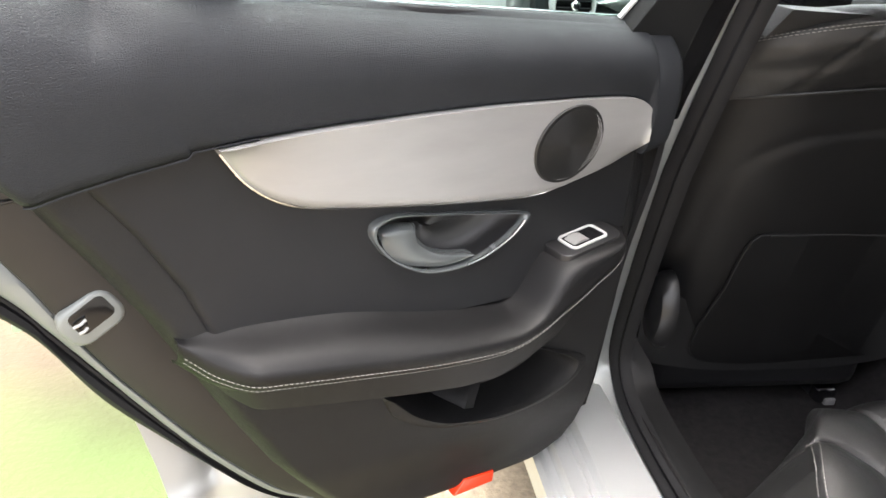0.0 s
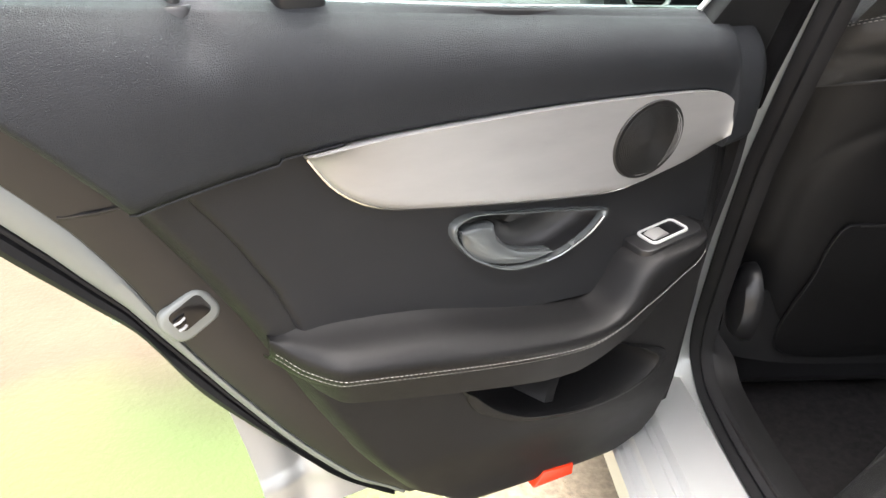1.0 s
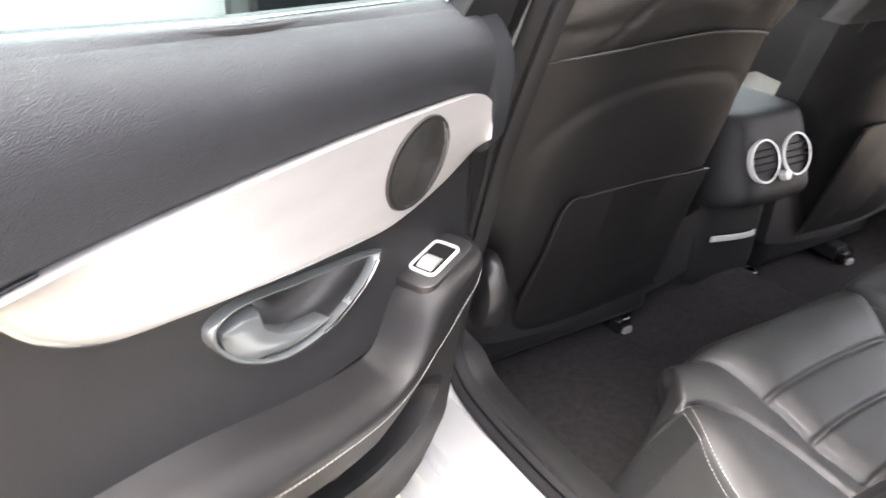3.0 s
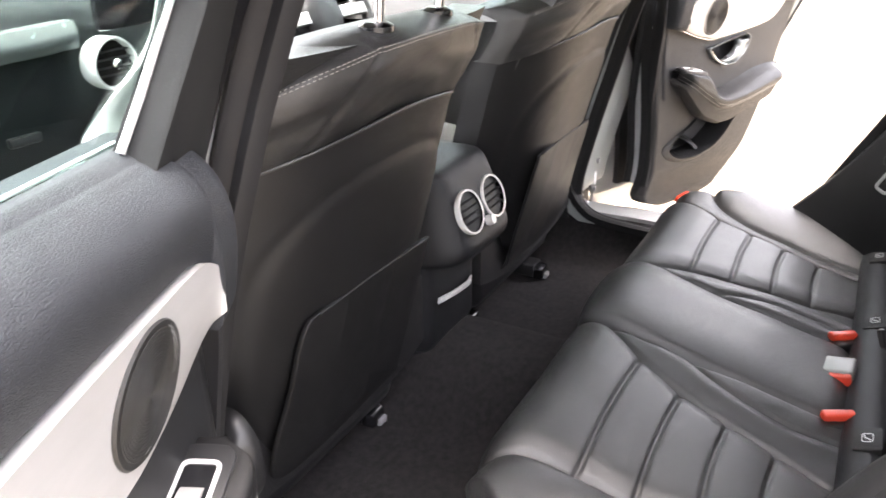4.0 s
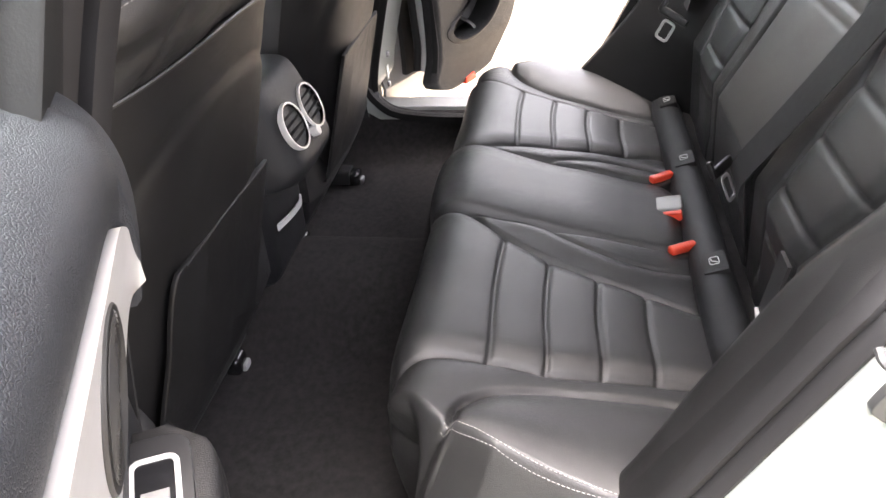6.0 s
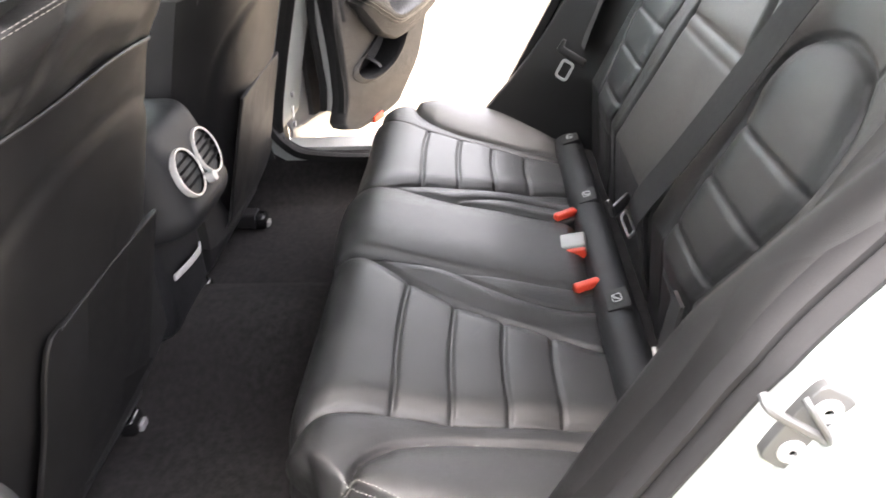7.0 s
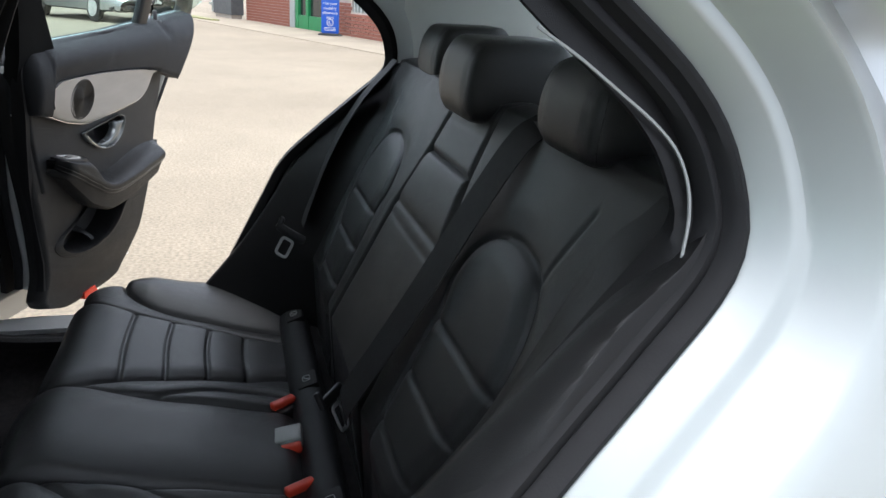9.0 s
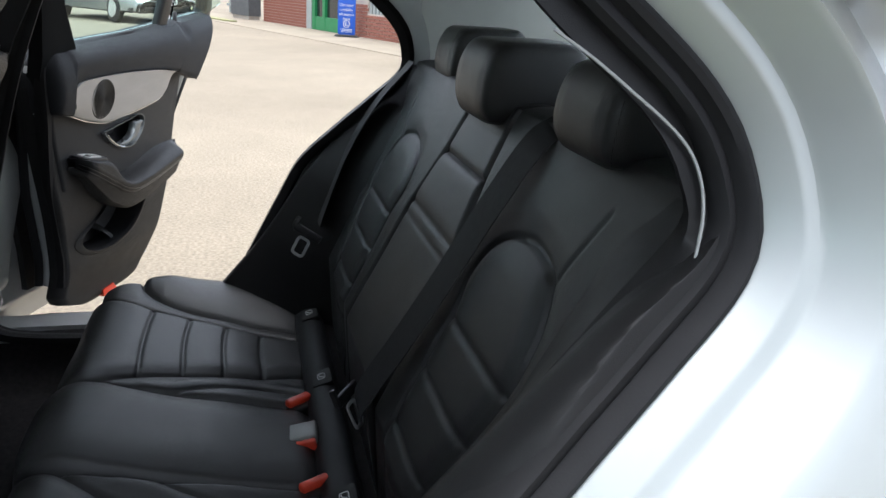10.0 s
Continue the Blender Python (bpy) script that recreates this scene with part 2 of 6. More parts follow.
def box(cx, cy, cz, sx, sy, sz, bev=0.003, seg=2, rot=None):
    bm = bmesh.new()
    bmesh.ops.create_cube(bm, size=1)
    for v in bm.verts:
        v.co = Vector((v.co.x * sx, v.co.y * sy, v.co.z * sz))
    if bev:
        bmesh.ops.bevel(bm, geom=list(bm.edges), offset=bev, segments=seg, affect="EDGES", profile=0.5)
    m = Matrix.Translation((cx, cy, cz)) @ (rot.to_4x4() if rot is not None else Matrix())
    bm.transform(m)
    return bm


def turned(profile, place, n=32):
    """A lathe of (r, d) pairs; place(a, b, d) gives the point."""
    V, F = [], []
    for r, d in profile:
        V += [place(r * math.cos(2 * math.pi * i / n), r * math.sin(2 * math.pi * i / n), d) for i in range(n)]
    for k in range(len(profile) - 1):
        for i in range(n):
            F.append((k * n + i, k * n + (i + 1) % n, (k + 1) * n + (i + 1) % n, (k + 1) * n + i))
    F += [tuple(range(n)), tuple(range((len(profile) - 1) * n, len(profile) * n))]
    return V, F


def seg_dist(px, py, line):
    """Distance of points to a polyline."""
    best = np.full(px.shape, 9.0)
    for (ax, ay), (bx, by) in zip(line[:-1], line[1:]):
        dx, dy = bx - ax, by - ay
        t = np.clip(((px - ax) * dx + (py - ay) * dy) / (dx * dx + dy * dy + 1e-12), 0, 1)
        best = np.minimum(best, np.hypot(px - ax - t * dx, py - ay - t * dy))
    return best


def sstep(a, b, x):
    t = np.clip((x - a) / (b - a), 0, 1)
    return t * t * (3 - 2 * t)


def stitches(P, length=0.005, gap=0.0025, r=0.0006, up=(0, 0, 1)):
    """Short thread dashes along a line, in one mesh."""
    d = sum(np.linalg.norm(np.array(b) - np.array(a)) for a, b in zip(P[:-1], P[1:]))
    n = max(2, int(d / (length + gap)))
    Q = even([np.array(p) for p in P], 2 * n)
    V, F = [], []
    for i in range(0, 2 * n - 1, 2):
        a, b = Q[i], Q[i + 1]
        a, b = a + (b - a) * 0.0, a + (b - a) * 1.2
        v, f = sweep([a, (a + b) / 2 + np.array(up) * r * 0.5, b], ring(r, 5))
        F += [tuple(x + len(V) for x in q) for q in f]
        V += v
    return V, F


# ---- the shell of the car ----
# the rear door opening, as (y, z) of its inner edge
APERTURE = [(.60, .374), (.655, .395), (.673, .44), (.645, .578), (.605, .731), (.567, .863), (.520, .995), (.46, 1.12), (.36, 1.22), (.17, 1.26), (.0, 1.215),
            (-.09, 1.13), (-.165, 1.064), (-.193, 1.015), (-.192, .966), (-.135, .908), (-.068, .845), (.010, .765), (.060, .675), (.117, .565), (.152, .50), (.215, .42),
            (.32, .378), (.46, .366)]


def side_x(z, y=-.2):
    lean = 0.31 - 0.23 * float(sstep(.10, .45, y))
    return 0.665 - lean * max(0.0, z - 0.75)


OPEN_LINE = even(spline(APERTURE, 220, True), 200, True)
OPEN_MID = np.mean(np.array(OPEN_LINE), axis=0)


def open_normal(i):
    t = OPEN_LINE[(i + 2) % 200] - OPEN_LINE[i - 2]
    n = np.array([t[1], -t[0]])
    n /= np.linalg.norm(n)
    return n if n @ (OPEN_LINE[i] - OPEN_MID) > 0 else -n


OPEN_N = [open_normal(i) for i in range(200)]
OPEN_N = [sum(OPEN_N[(i + k) % 200] for k in range(-4, 5)) for i in range(200)]
OPEN_N = [n / np.linalg.norm(n) for n in OPEN_N]


def band(side, section, closed_section=False):
    """A strip round the opening: section of (outward, proud) pairs."""
    k = len(section)
    V = []
    for (y, z), n in zip(OPEN_LINE, OPEN_N):
        tight = float(sstep(.30, .46, y)) * float(sstep(.39, .43, z))
        for j, (d, e) in enumerate(section):
            if d > .0315:   # the hinge post: the painted face turns outwards
                e2 = e * (1 + .6 * tight) * (1 - .36 * tight * float(sstep(.92, 1.0, z)))
                lean = .42 - .72 * float(sstep(.68, .86, z))
                d = d + (.036 - lean * e2 + (.02 if j > 10 else 0) - d) * tight
                e = e2
                low = float(sstep(.43, .39, z))   # along the sill the paint lies flatter
                d, e = d + (.03 + (d - .03) * .35 - d) * low, e * (1 + .5 * low)
            elif d > .012:
                d = d * (1 + .35 * tight)
            if d > .09:     # above the waist the rear post leans in towards the roof
                e -= 1.3 * (d - .09) * float(sstep(.93, 1.06, z)) * float(sstep(.12, -.02, y))
            yy, zz = y + n[0] * d, z + n[1] * d
            V.append((side * (side_x(zz, yy) + e), yy, zz))
    F = []
    for i in range(200):
        for j in range(k if closed_section else k - 1):
            a, b = i * k + j, i * k + (j + 1) % k
            j2 = ((i + 1) % 200) * k
            F.append((a, b, j2 + (j + 1) % k, j2 + j))
    return V, F


def body_side(side):
    name = "wall_left" if side < 0 else "wall_right"
    wall = empty(name, "silver painted car body side round the rear door opening", "car body", kind="structure")
    sec = [(.022, -.030), (.026, -.004), (.030, .0), (.048, .020), (.052, .0225), (.060, .0225), (.064, .026), (.086, .060), (.091, .065), (.106, .069), (.150, .074),
           (.150, .060), (.120, .045), (.102, .030), (.096, .0), (.070, -.02)]
    V, F = band(side, sec, True)
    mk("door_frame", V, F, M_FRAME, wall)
    rub = [(.0, -.020), (.001, -.008), (.006, -.002), (.011, -.003), (.014, -.006), (.016, -.003), (.019, .004), (.024, .007), (.029, .004), (.031, -.002), (.028, -.014), (.012, -.022)]
    V, F = band(side, rub, True)
    mk("door_seal", V, F, M_RUBBER, wall, "black rubber door seal with two lips")
    lip = [(-.004, -.055), (-.003, -.034), (.0, -.020), (.004, -.015), (.012, -.020), (.012, -.055)]
    V, F = band(side, lip, True)
    for i in range(200):    # the trim broadens behind the seal at the rear post, and is shallow at the centre post
        y, z = OPEN_LINE[i]
        rear = float(sstep(.94, 1.0, z)) * float(sstep(.05, -.05, y))
        thin = float(sstep(.30, .45, y)) * float(sstep(.40, .46, z))
        for j, (d, e) in enumerate(lip):
            p = V[i * 6 + j]
            x = p[0] + side * (thin * .025 * (e < -.03) + rear * (.036, .018, 0, 0, 0, .030)[j])
            k = (rear * (.016 if side < 0 else .0) if j in (0, 1) else 0) - thin * .035 * (e < -.03)
            V[i * 6 + j] = (x, p[1] - OPEN_N[i][0] * k, p[2] - OPEN_N[i][1] * k)
    mk("trim_lip", V, F, M_SHELL, wall)
    # rear quarter panel, from the opening to the tail
    idx = [i for i in range(200) if OPEN_LINE[i][0] < 0.30 and i not in range(0, 4)]
    start = []
    for i in idx:
        y, z = OPEN_LINE[i]
        yy, zz = y + OPEN_N[i][0] * .148, z + OPEN_N[i][1] * .148
        start.append(np.array([side * (side_x(zz) + .0735 - .0754 * float(sstep(.93, 1.06, z)) * float(sstep(.12, -.02, y))), yy, zz]))
    n = len(start)
    rows = 26

    def quarter(a, b):
        p = start[min(int(round(a * (n - 1))), n - 1)]
        tz = 1.36 + (0.27 - 1.36) * (a ** 0.62)
        ty = -0.25 - 1.0 * (1 - math.exp(-3 * a)) - 0.1
        k = sstep(0.95, 1.30, tz)
        shoulder = 0.02 * math.exp(-((tz - 0.86) / 0.04) ** 2)
        tx = side * (0.86 - 0.36 * k + shoulder - 0.10 * sstep(0.6, 0.25, tz))
        e = np.array([tx, ty, tz])
        s = sstep(0, 1, b) * 0.55 + 0.45 * b
        r = p + (e - p) * s
        bulge = 0.035 * math.sin(math.pi * min(1, b * 1.3)) * (1 - k)
        return (r[0] + side * bulge, r[1], r[2])

    V, F = shell(quarter, n, rows, (-side * 0.004, 0, 0))
    mk("quarter_panel", V, F, M_PAINT, wall)
    return wall


wall_left = body_side(-1)
wall_right = body_side(1)

for side in (1,):
    finish("hinge_bolt", box(side * .712, .655, .497, .014, .008, .014, .003, 2), M_STEEL, wall_left if side < 0 else wall_right)
    finish("hinge_bolt", box(side * .700, .656, .425, .014, .008, .014, .003, 2), M_STEEL, wall_left if side < 0 else wall_right)
    finish("sticker", box(side * .698, .6565, .455, .016, .003, .034, .001, 1), M_WHITE, wall_left if side < 0 else wall_right, "small white paper sticker")
# light cloth edge of the pillar trim just inside the seal
for side, wall in ((-1, wall_left),):
    pts = spline([(-.540, -.080, 1.106), (-.546, -.109, 1.088), (-.552, -.138, 1.067), (-.559, -.164, 1.047), (-.564, -.181, 1.029), (-.571, -.189, 1.008), (-.578, -.190, .985), (-.586, -.184, .958)], 40)
    V, F = sweep(pts, rrect(.0022, .0022, .0006, 3), up=(side, 0, 0))
    mk("cloth_edge", V, F, plain("pale_edge_cloth", (.26, .27, .265), (.31, .32, .315), (.8, .9), 0, 900, .2), wall, "pale cloth edge of the pillar trim")

# striker loop on the rear post of the near opening and its twin
def striker(side):
    st = empty("door_striker", "zinc steel door striker loop bolted to the post", "striker", kind="structure")
    metal = plain("dull_striker_steel", (.07, .072, .075), (.10, .102, .105), (.40, .55), .5, 200, .1)
    st.location = (side * .689, -.0235, .7125)
    P2 = lambda a, b, d: (side * d, -.42 * a + .91 * b, .91 * a + .42 * b)
    V, F = prism([tuple(p) for p in even(spline([(-.038, -.006), (-.030, -.018), (.018, -.021), (.034, -.014), (.038, .004), (.032, .016), (-.028, .018), (-.036, .011)], 80, True), 40, True)], P2, -.006, .003, .002)
    mk("plate", V, F, metal, st)
    for k in (-.0205, .0205):
        V, F = turned([(.0105, .002), (.0105, .0045), (.0075, .006), (.0035, .006), (.003, .003), (.001, .003)], lambda a, b, d, k=k: P2(k + a, b, d), 18)
        mk("screw", V, F, M_STEEL, st, "round screw head")
    root = (side * .003, -.016, -.012)
    for tip, r in (((side * .022, .038, .036), .0036), ((side * .018, .010, .032), .0028)):
        V, F = sweep(spline([root, (side * .018, .3 * tip[1] - .008, .3 * tip[2]), tip, (side * .012, tip[1] + .004, tip[2] + .006)], 18), ring(r, 8))
        mk("loop", V, F, metal, st, "bent steel loop")
    return st


striker(-1)


# floor with the tunnel
def floor_z(x, y):
    t = 0.10 * math.exp(-(x / 0.13) ** 4)
    side = 0.11 * float(sstep(0.56, 0.66, abs(x)))
    front = 0.10 * float(sstep(1.25, 1.6, y))
    return 0.262 + t + side + front


V, F = shell(lambda a, b: (-.655 + 1.31 * a, -0.1 + 1.85 * b, floor_z(-.655 + 1.31 * a, -0.1 + 1.85 * b)), 90, 70, (0, 0, -0.05))
tagged(mk("floor", V, F, M_CARPET), "black carpeted car floor with a low centre tunnel", "floor", kind="structure")

# roof lining and pillar cloth
def lining(a, b):
    x = -.60 + 1.2 * a
    y = 1.15 - 1.60 * b
    z = 1.345 - 0.11 * (abs(x) / .60) ** 3 - 0.10 * float(sstep(-.1, -.5, y)) - 0.06 * float(sstep(.8, 1.2, y))
    return (x, y, z)


V, F = shell(lining, 50, 50, (0, 0, 0.03))
tagged(mk("ceiling", V, F, M_FABRIC), "grey cloth headlining", "ceiling", kind="structure")
V, F = shell(lambda a, b: (lining(a, b)[0] * 1.07, lining(a, b)[1], lining(a, b)[2] + 0.055), 50, 50, (0, 0, 0.004))
tagged(mk("roof", V, F, M_PAINT), "silver painted car roof", "roof", kind="structure")
for side in (-1, 1):
    def pillar(a, b):
        y = -.225 - .60 * a
        z0, z1 = 0.955, 1.255 - .27 * float(sstep(.45, 1, a))
        z = z0 + (z1 - z0) * b
        x = side_x(z) - .022 - .07 * a * a - .03 * math.sin(math.pi * b) * a
        return (side * x, y, z)
    V, F = shell(pillar, 24, 24, (side * .02, 0, 0))
    tagged(mk("trim_pillar", V, F, M_FABRIC), "pale grey cloth covered rear pillar trim", "pillar trim", kind="structure")
    # centre post between the doors
    def post(a, b):
        z = .36 + .92 * b
        line_y = np.interp(z, [.36, .44, .578, .731, .863, .995, 1.12, 1.28], [.66, .673, .645, .603, .560, .505, .44, .30])
        w = .155 - .07 * b
        bow = .03 * math.sin(math.pi * a)
        return (side * (side_x(z, .6) - .036 - .3 * bow), line_y + .040 + w * a, z)
    V, F = shell(post, 14, 30, (side * .012, 0, 0))
    tagged(mk("trim_post", V, F, M_HARD), "black grained centre post trim with a belt slot", "pillar trim", kind="structure")
    V, F = shell(lambda a, b: (side * (side_x(.36 + .92 * b, .6) + .012), np.interp(.36 + .92 * b, [.36, .44, .578, .731, .863, .995, 1.12, 1.28], [.73, .743, .715, .673, .630, .575, .51, .37]) - .02 + (.10 - .05 * b) * a, .36 + .92 * b), 6, 30, (side * .03, 0, 0))
    tagged(mk("trim_post_outer", V, F, M_GLOSS), "black outer cover of the centre post", "pillar", kind="structure")
    # front screen pillar and front wing beyond the dashboard
    V, F = sweep(spline([(side * .70, 1.62, .60), (side * .70, 1.50, .92), (side * .64, 1.25, 1.12), (side * .56, .95, 1.31)], 24), rrect(.07, .05, .02))
    tagged(mk("trim_screen_pillar", V, F, M_PAINT), "silver painted front screen pillar", "pillar", kind="structure")
    V, F = sweep(spline([(side * .56, 1.15, 1.27), (side * .575, .6, 1.31), (side * .57, .0, 1.30), (side * .54, -.45, 1.20)], 30), rrect(.06, .08, .02))
    tagged(mk("trim_roof_rail", V, F, M_PAINT), "silver painted roof rail", "roof rail", kind="structure")
    # sill: a painted step, two grooves and an outer lip
    SILL = [(.690, .366), (.735, .366), (.760, .364), (.766, .350), (.774, .346), (.780, .352), (.802, .350), (.808, .336), (.816, .334), (.826, .338), (.834, .334), (.836, .300), (.815, .255), (.690, .255)]
    V = [(side * x, y, z - .022 * float(sstep(.62, .70, y)) * (x > .76)) for y in np.linspace(.22, 1.60, 24) for x, z in SILL]
    F = grid_faces(len(SILL), 24, 0, True) + [tuple(range(len(SILL))), tuple(range(23 * len(SILL), 24 * len(SILL)))]
    tagged(mk("trim_sill", V, F, M_PAINT, angle=25), "silver painted door sill with two grooves", "sill", kind="structure")

# rear screen and windscreen
V, F = shell(lambda a, b: ((-.50 + 1.0 * a) * (1 - .12 * b), -.83 + .40 * b, .99 + .24 * b + .012 * math.sin(math.pi * a)), 12, 12, (0, .002, .004))
ob = tagged(mk("window_rear", V, F, M_CLEAR), "sloping clear rear screen", "window", kind="structure")
ob.visible_shadow = False
V, F = shell(lambda a, b: ((-.62 + 1.24 * a) * (1 - .14 * b), 1.72 - .62 * b - .05 * abs(2 * a - 1) ** 2, .99 + .30 * b), 12, 12, (0, .003, .004))
ob = tagged(mk("window_front", V, F, M_CLEAR), "sloping clear windscreen", "window", kind="structure")
ob.visible_shadow = False
V, F = shell(lambda a, b: (-.70 + 1.4 * a, 1.70 + 1.0 * b, 1.0 - .16 * b * b - .05 * (2 * a - 1) ** 2), 16, 16, (0, 0, -.6))
tagged(mk("bonnet", V, F, M_PAINT), "silver painted bonnet beyond the windscreen", "bonnet", kind="structure")
V, F = shell(lambda a, b: (-.78 + 1.56 * a, -.86 - .55 * b, .985 - .05 * b), 12, 8, (0, 0, -.6))
tagged(mk("boot_lid", V, F, M_PAINT), "silver painted boot lid behind the rear screen", "boot", kind="structure")
# bulkhead behind the seat and closing panels
finish("wall_bulkhead", box(0, -.42, .62, 1.30, .04, .66, .004), M_CARPET)
tagged(bpy.data.objects["wall_bulkhead"], "black panel behind the rear seat", "panel", kind="structure")
finish("wall_firewall", box(0, 1.74, .60, 1.36, .04, .72, .004), M_CARPET)
tagged(bpy.data.objects["wall_firewall"], "black front bulkhead under the dashboard", "panel", kind="structure")
# parcel shelf
V, F = shell(lambda a, b: (-.60 + 1.2 * a, -.27 - .56 * b, .955 + .012 * b), 24, 12, (0, 0, -.03))
tagged(mk("parcel_shelf", V, F, M_HARD), "black grained parcel shelf behind the headrests", "parcel shelf", kind="structure")


# ---- rear doors ----
def edge_fn(pts):
    z = [p[1] for p in pts]
    return lambda v: float(np.interp(v, z, [p[0] for p in pts]))


REAR_EDGE = edge_fn([(.235, .338), (.300, .358), (.355, .395), (.424, .489), (.466, .561), (.507, .639), (.535, .690), (.576, .754), (.612, .806), (.650, .866), (.70, .90), (.76, .945), (.84, 1.00)])
RAIL_EDGE = edge_fn([(.625, .838), (.645, .863), (.670, .889), (.686, .905), (.735, .95), (.79, 1.00)])
DOOR_EDGE_IN = [(.329, .331), (.35, .35), (.399, .389), (.469, .471), (.527, .553), (.579, .632), (.615, .699), (.63, .728), (.659, .775), (.684, .809), (.743, .875), (.837, .959)]
DOOR_EDGE_OUT = [(.334, .325), (.356, .344), (.405, .381), (.475, .463), (.534, .546), (.585, .624), (.624, .683), (.638, .704), (.668, .741), (.703, .785), (.766, .855), (.858, .937)]
DOOR_SEAL_OUT = [(.346, .321), (.376, .343), (.423, .384), (.465, .433), (.528, .509), (.562, .551), (.586, .587), (.627, .659), (.669, .707), (.71, .751), (.78, .827), (.88, .921)]
FRONT_EDGE = edge_fn([(.09, .338), (.03, .349), (-.030, .372), (-.046, .395), (-.046, .44), (-.048, .50), (-.063, .642), (-.075, .774), (-.076, .86), (-.074, .92), (-.05, .97), (-.03, 1.01)])


def waist(u):
    return .970 + .064 * u


def low_w(u, v):
    return -.050 - .045 * min(1.2, max(0, u / .52)) ** 2 - .02 * float(sstep(.47, .37, v)) + .008 * math.exp(-((v - .60) / .12) ** 2)


def top_w(u, v):
    """The padded upper rail: full at its lower edge and rolled over to the glass."""
    back = -.010 - .035 * max(0, u / .5) ** 1.6
    return back + .010 * math.exp(-((v - .90) / .035) ** 2) - .062 * float(sstep(.945, 1.0, v)) ** 1.4


def glass_w(u):
    return -.051 - .17 * max(0.0, u - .27)


SEAM = [(-.076, .834), (-.009, .822), (.3, .878), (.480, .872), (.54, .861), (.595, .849), (.635, .839), (.85, .82)]
INS_TOP = spline([(.478, .876), (.40, .886), (.30, .893), (.20, .897), (.10, .897), (.03, .894), (.004, .886), (-.009, .872), (-.010, .840)], 40)
INS_LOW = spline([(.478, .876), (.447, .836), (.405, .812), (.35, .803), (.25, .794), (.16, .788), (.122, .788), (.088, .794), (.040, .806), (-.010, .824)], 40)


def rear_door(side, m, label):
    door = empty("car_door", label, "car door", m, "rear doors")
    s = -side  # the left door keeps w as it is
    L = lambda u, v, w: (u, s * w, v)

    HAN = even(spline([(u - .006, v - .003) for u, v in [(.327, .770), (.322, .779), (.30, .785), (.25, .780), (.19, .773), (.143, .766), (.138, .760), (.160, .738), (.205, .717), (.258, .714), (.30, .732), (.322, .755)]], 120, True), 72, True)
    hc = np.array([.239, .749])
    HOLE = [tuple(hc + (h - hc) * .985) for h in HAN]
    in_handle = lambda x, y, z: in_poly(x, z, HOLE)

    # lower trim panel
    def low(a, b):
        v = .338 + (.885 - .338) * b
        u0, u1 = FRONT_EDGE(v), REAR_EDGE(v)
        u = u0 + (u1 - u0) * a
        e = min(a, 1 - a) * (u1 - u0)
        w = low_w(u, v) - .020 * (1 - min(1, e / .020)) ** 2 - .018 * (1 - min(1, b / .04)) ** 2
        # seam of the middle panel at the rear
        ds = seg_dist(np.array([u]), np.array([v]), [(.567, .86), (.536, .79), (.503, .73), (.478, .672), (.462, .60)])[0]
        w -= .003 * math.exp(-(ds / .0025) ** 2)
        # soft crease where the panel meets the armrest
        dc = seg_dist(np.array([u]), np.array([v]), [(.40, .688), (.30, .690), (.25, .675), (.16, .668), (.09, .672)])[0]
        w -= .004 * math.exp(-(dc / .004) ** 2)
        return L(u, v, w)

    PK = even(spline([(.302, .570), (.287, .547), (.255, .517), (.214, .495), (.17, .485), (.127, .480), (.072, .484), (.030, .500), (.012, .522), (.028, .541), (.077, .566), (.14, .598), (.22, .602)], 120, True), 80, True)
    pc = np.array([.14, .53])
    PK_HOLE = [tuple(p) for p in PK]
    V, F = shell(low, 170, 130, (0, -s * .02, 0))
    V, F = cut(V, F, in_handle)
    V, F = cut(V, F, lambda x, y, z: in_poly(x, z, PK_HOLE))
    mk("lower_panel", V, F, M_LOWER, door, "black grained plastic lower door trim with a stowage pocket", angle=60)
    V, F = [], []
    prof = [(1.20, -.005), (1.17, .002), (1.05, .007), (1.01, .007), (.985, .002), (.965, -.012), (.95, -.03), (.92, -.06), (.5, -.066), (.02, -.066)]
    for k, d in prof:     # the lip fades out towards the top, under the armrest
        V += [L(*(pc + (p - pc) * (1 + (k - 1) * (float(sstep(.575, .515, p[1])) if k > 1 else 1))), low_w(p[0], p[1]) + d) for p in PK]
    for r in range(len(prof) - 1):
        F += [(r * 80 + i, r * 80 + (i + 1) % 80, (r + 1) * 80 + (i + 1) % 80, (r + 1) * 80 + i) for i in range(80)]
    pocket = mk("pocket", V, F, M_LOWER, door, "deep black stowage pocket")
    V, F = shell(lambda a, b: L(.205 - .050 * b - .030 * a + .012 * math.sin(math.pi * b), .480 + .046 * b, low_w(.15, .5) - .064 + .046 * a * (1 - .75 * b * b)), 10, 12, (-.014, 0, 0))
    mk("pocket_divider", V, F, M_SHELL, pocket, "black divider in the pocket")

    # mid panel in soft trim above the armrest
    def mid(a, b):
        v = .655 + (.885 - .655) * b
        u0, u1 = FRONT_EDGE(v) + .030, np.interp(v, [.655, .727, .784, .836, .886], [.478, .506, .540, .578, .612])
        u = u0 + (u1 - u0) * a
        w = low_w(u, v) + .005 - .006 * (1 - min(1, min(a, 1 - a) * .5 / .008)) ** 2
        return L(u, v, w)
    V, F = shell(mid, 150, 70, (0, -s * .012, 0))
    V, F = cut(V, F, in_handle)
    mk("middle_panel", V, F, M_HARD, door, "black soft-touch middle door panel")

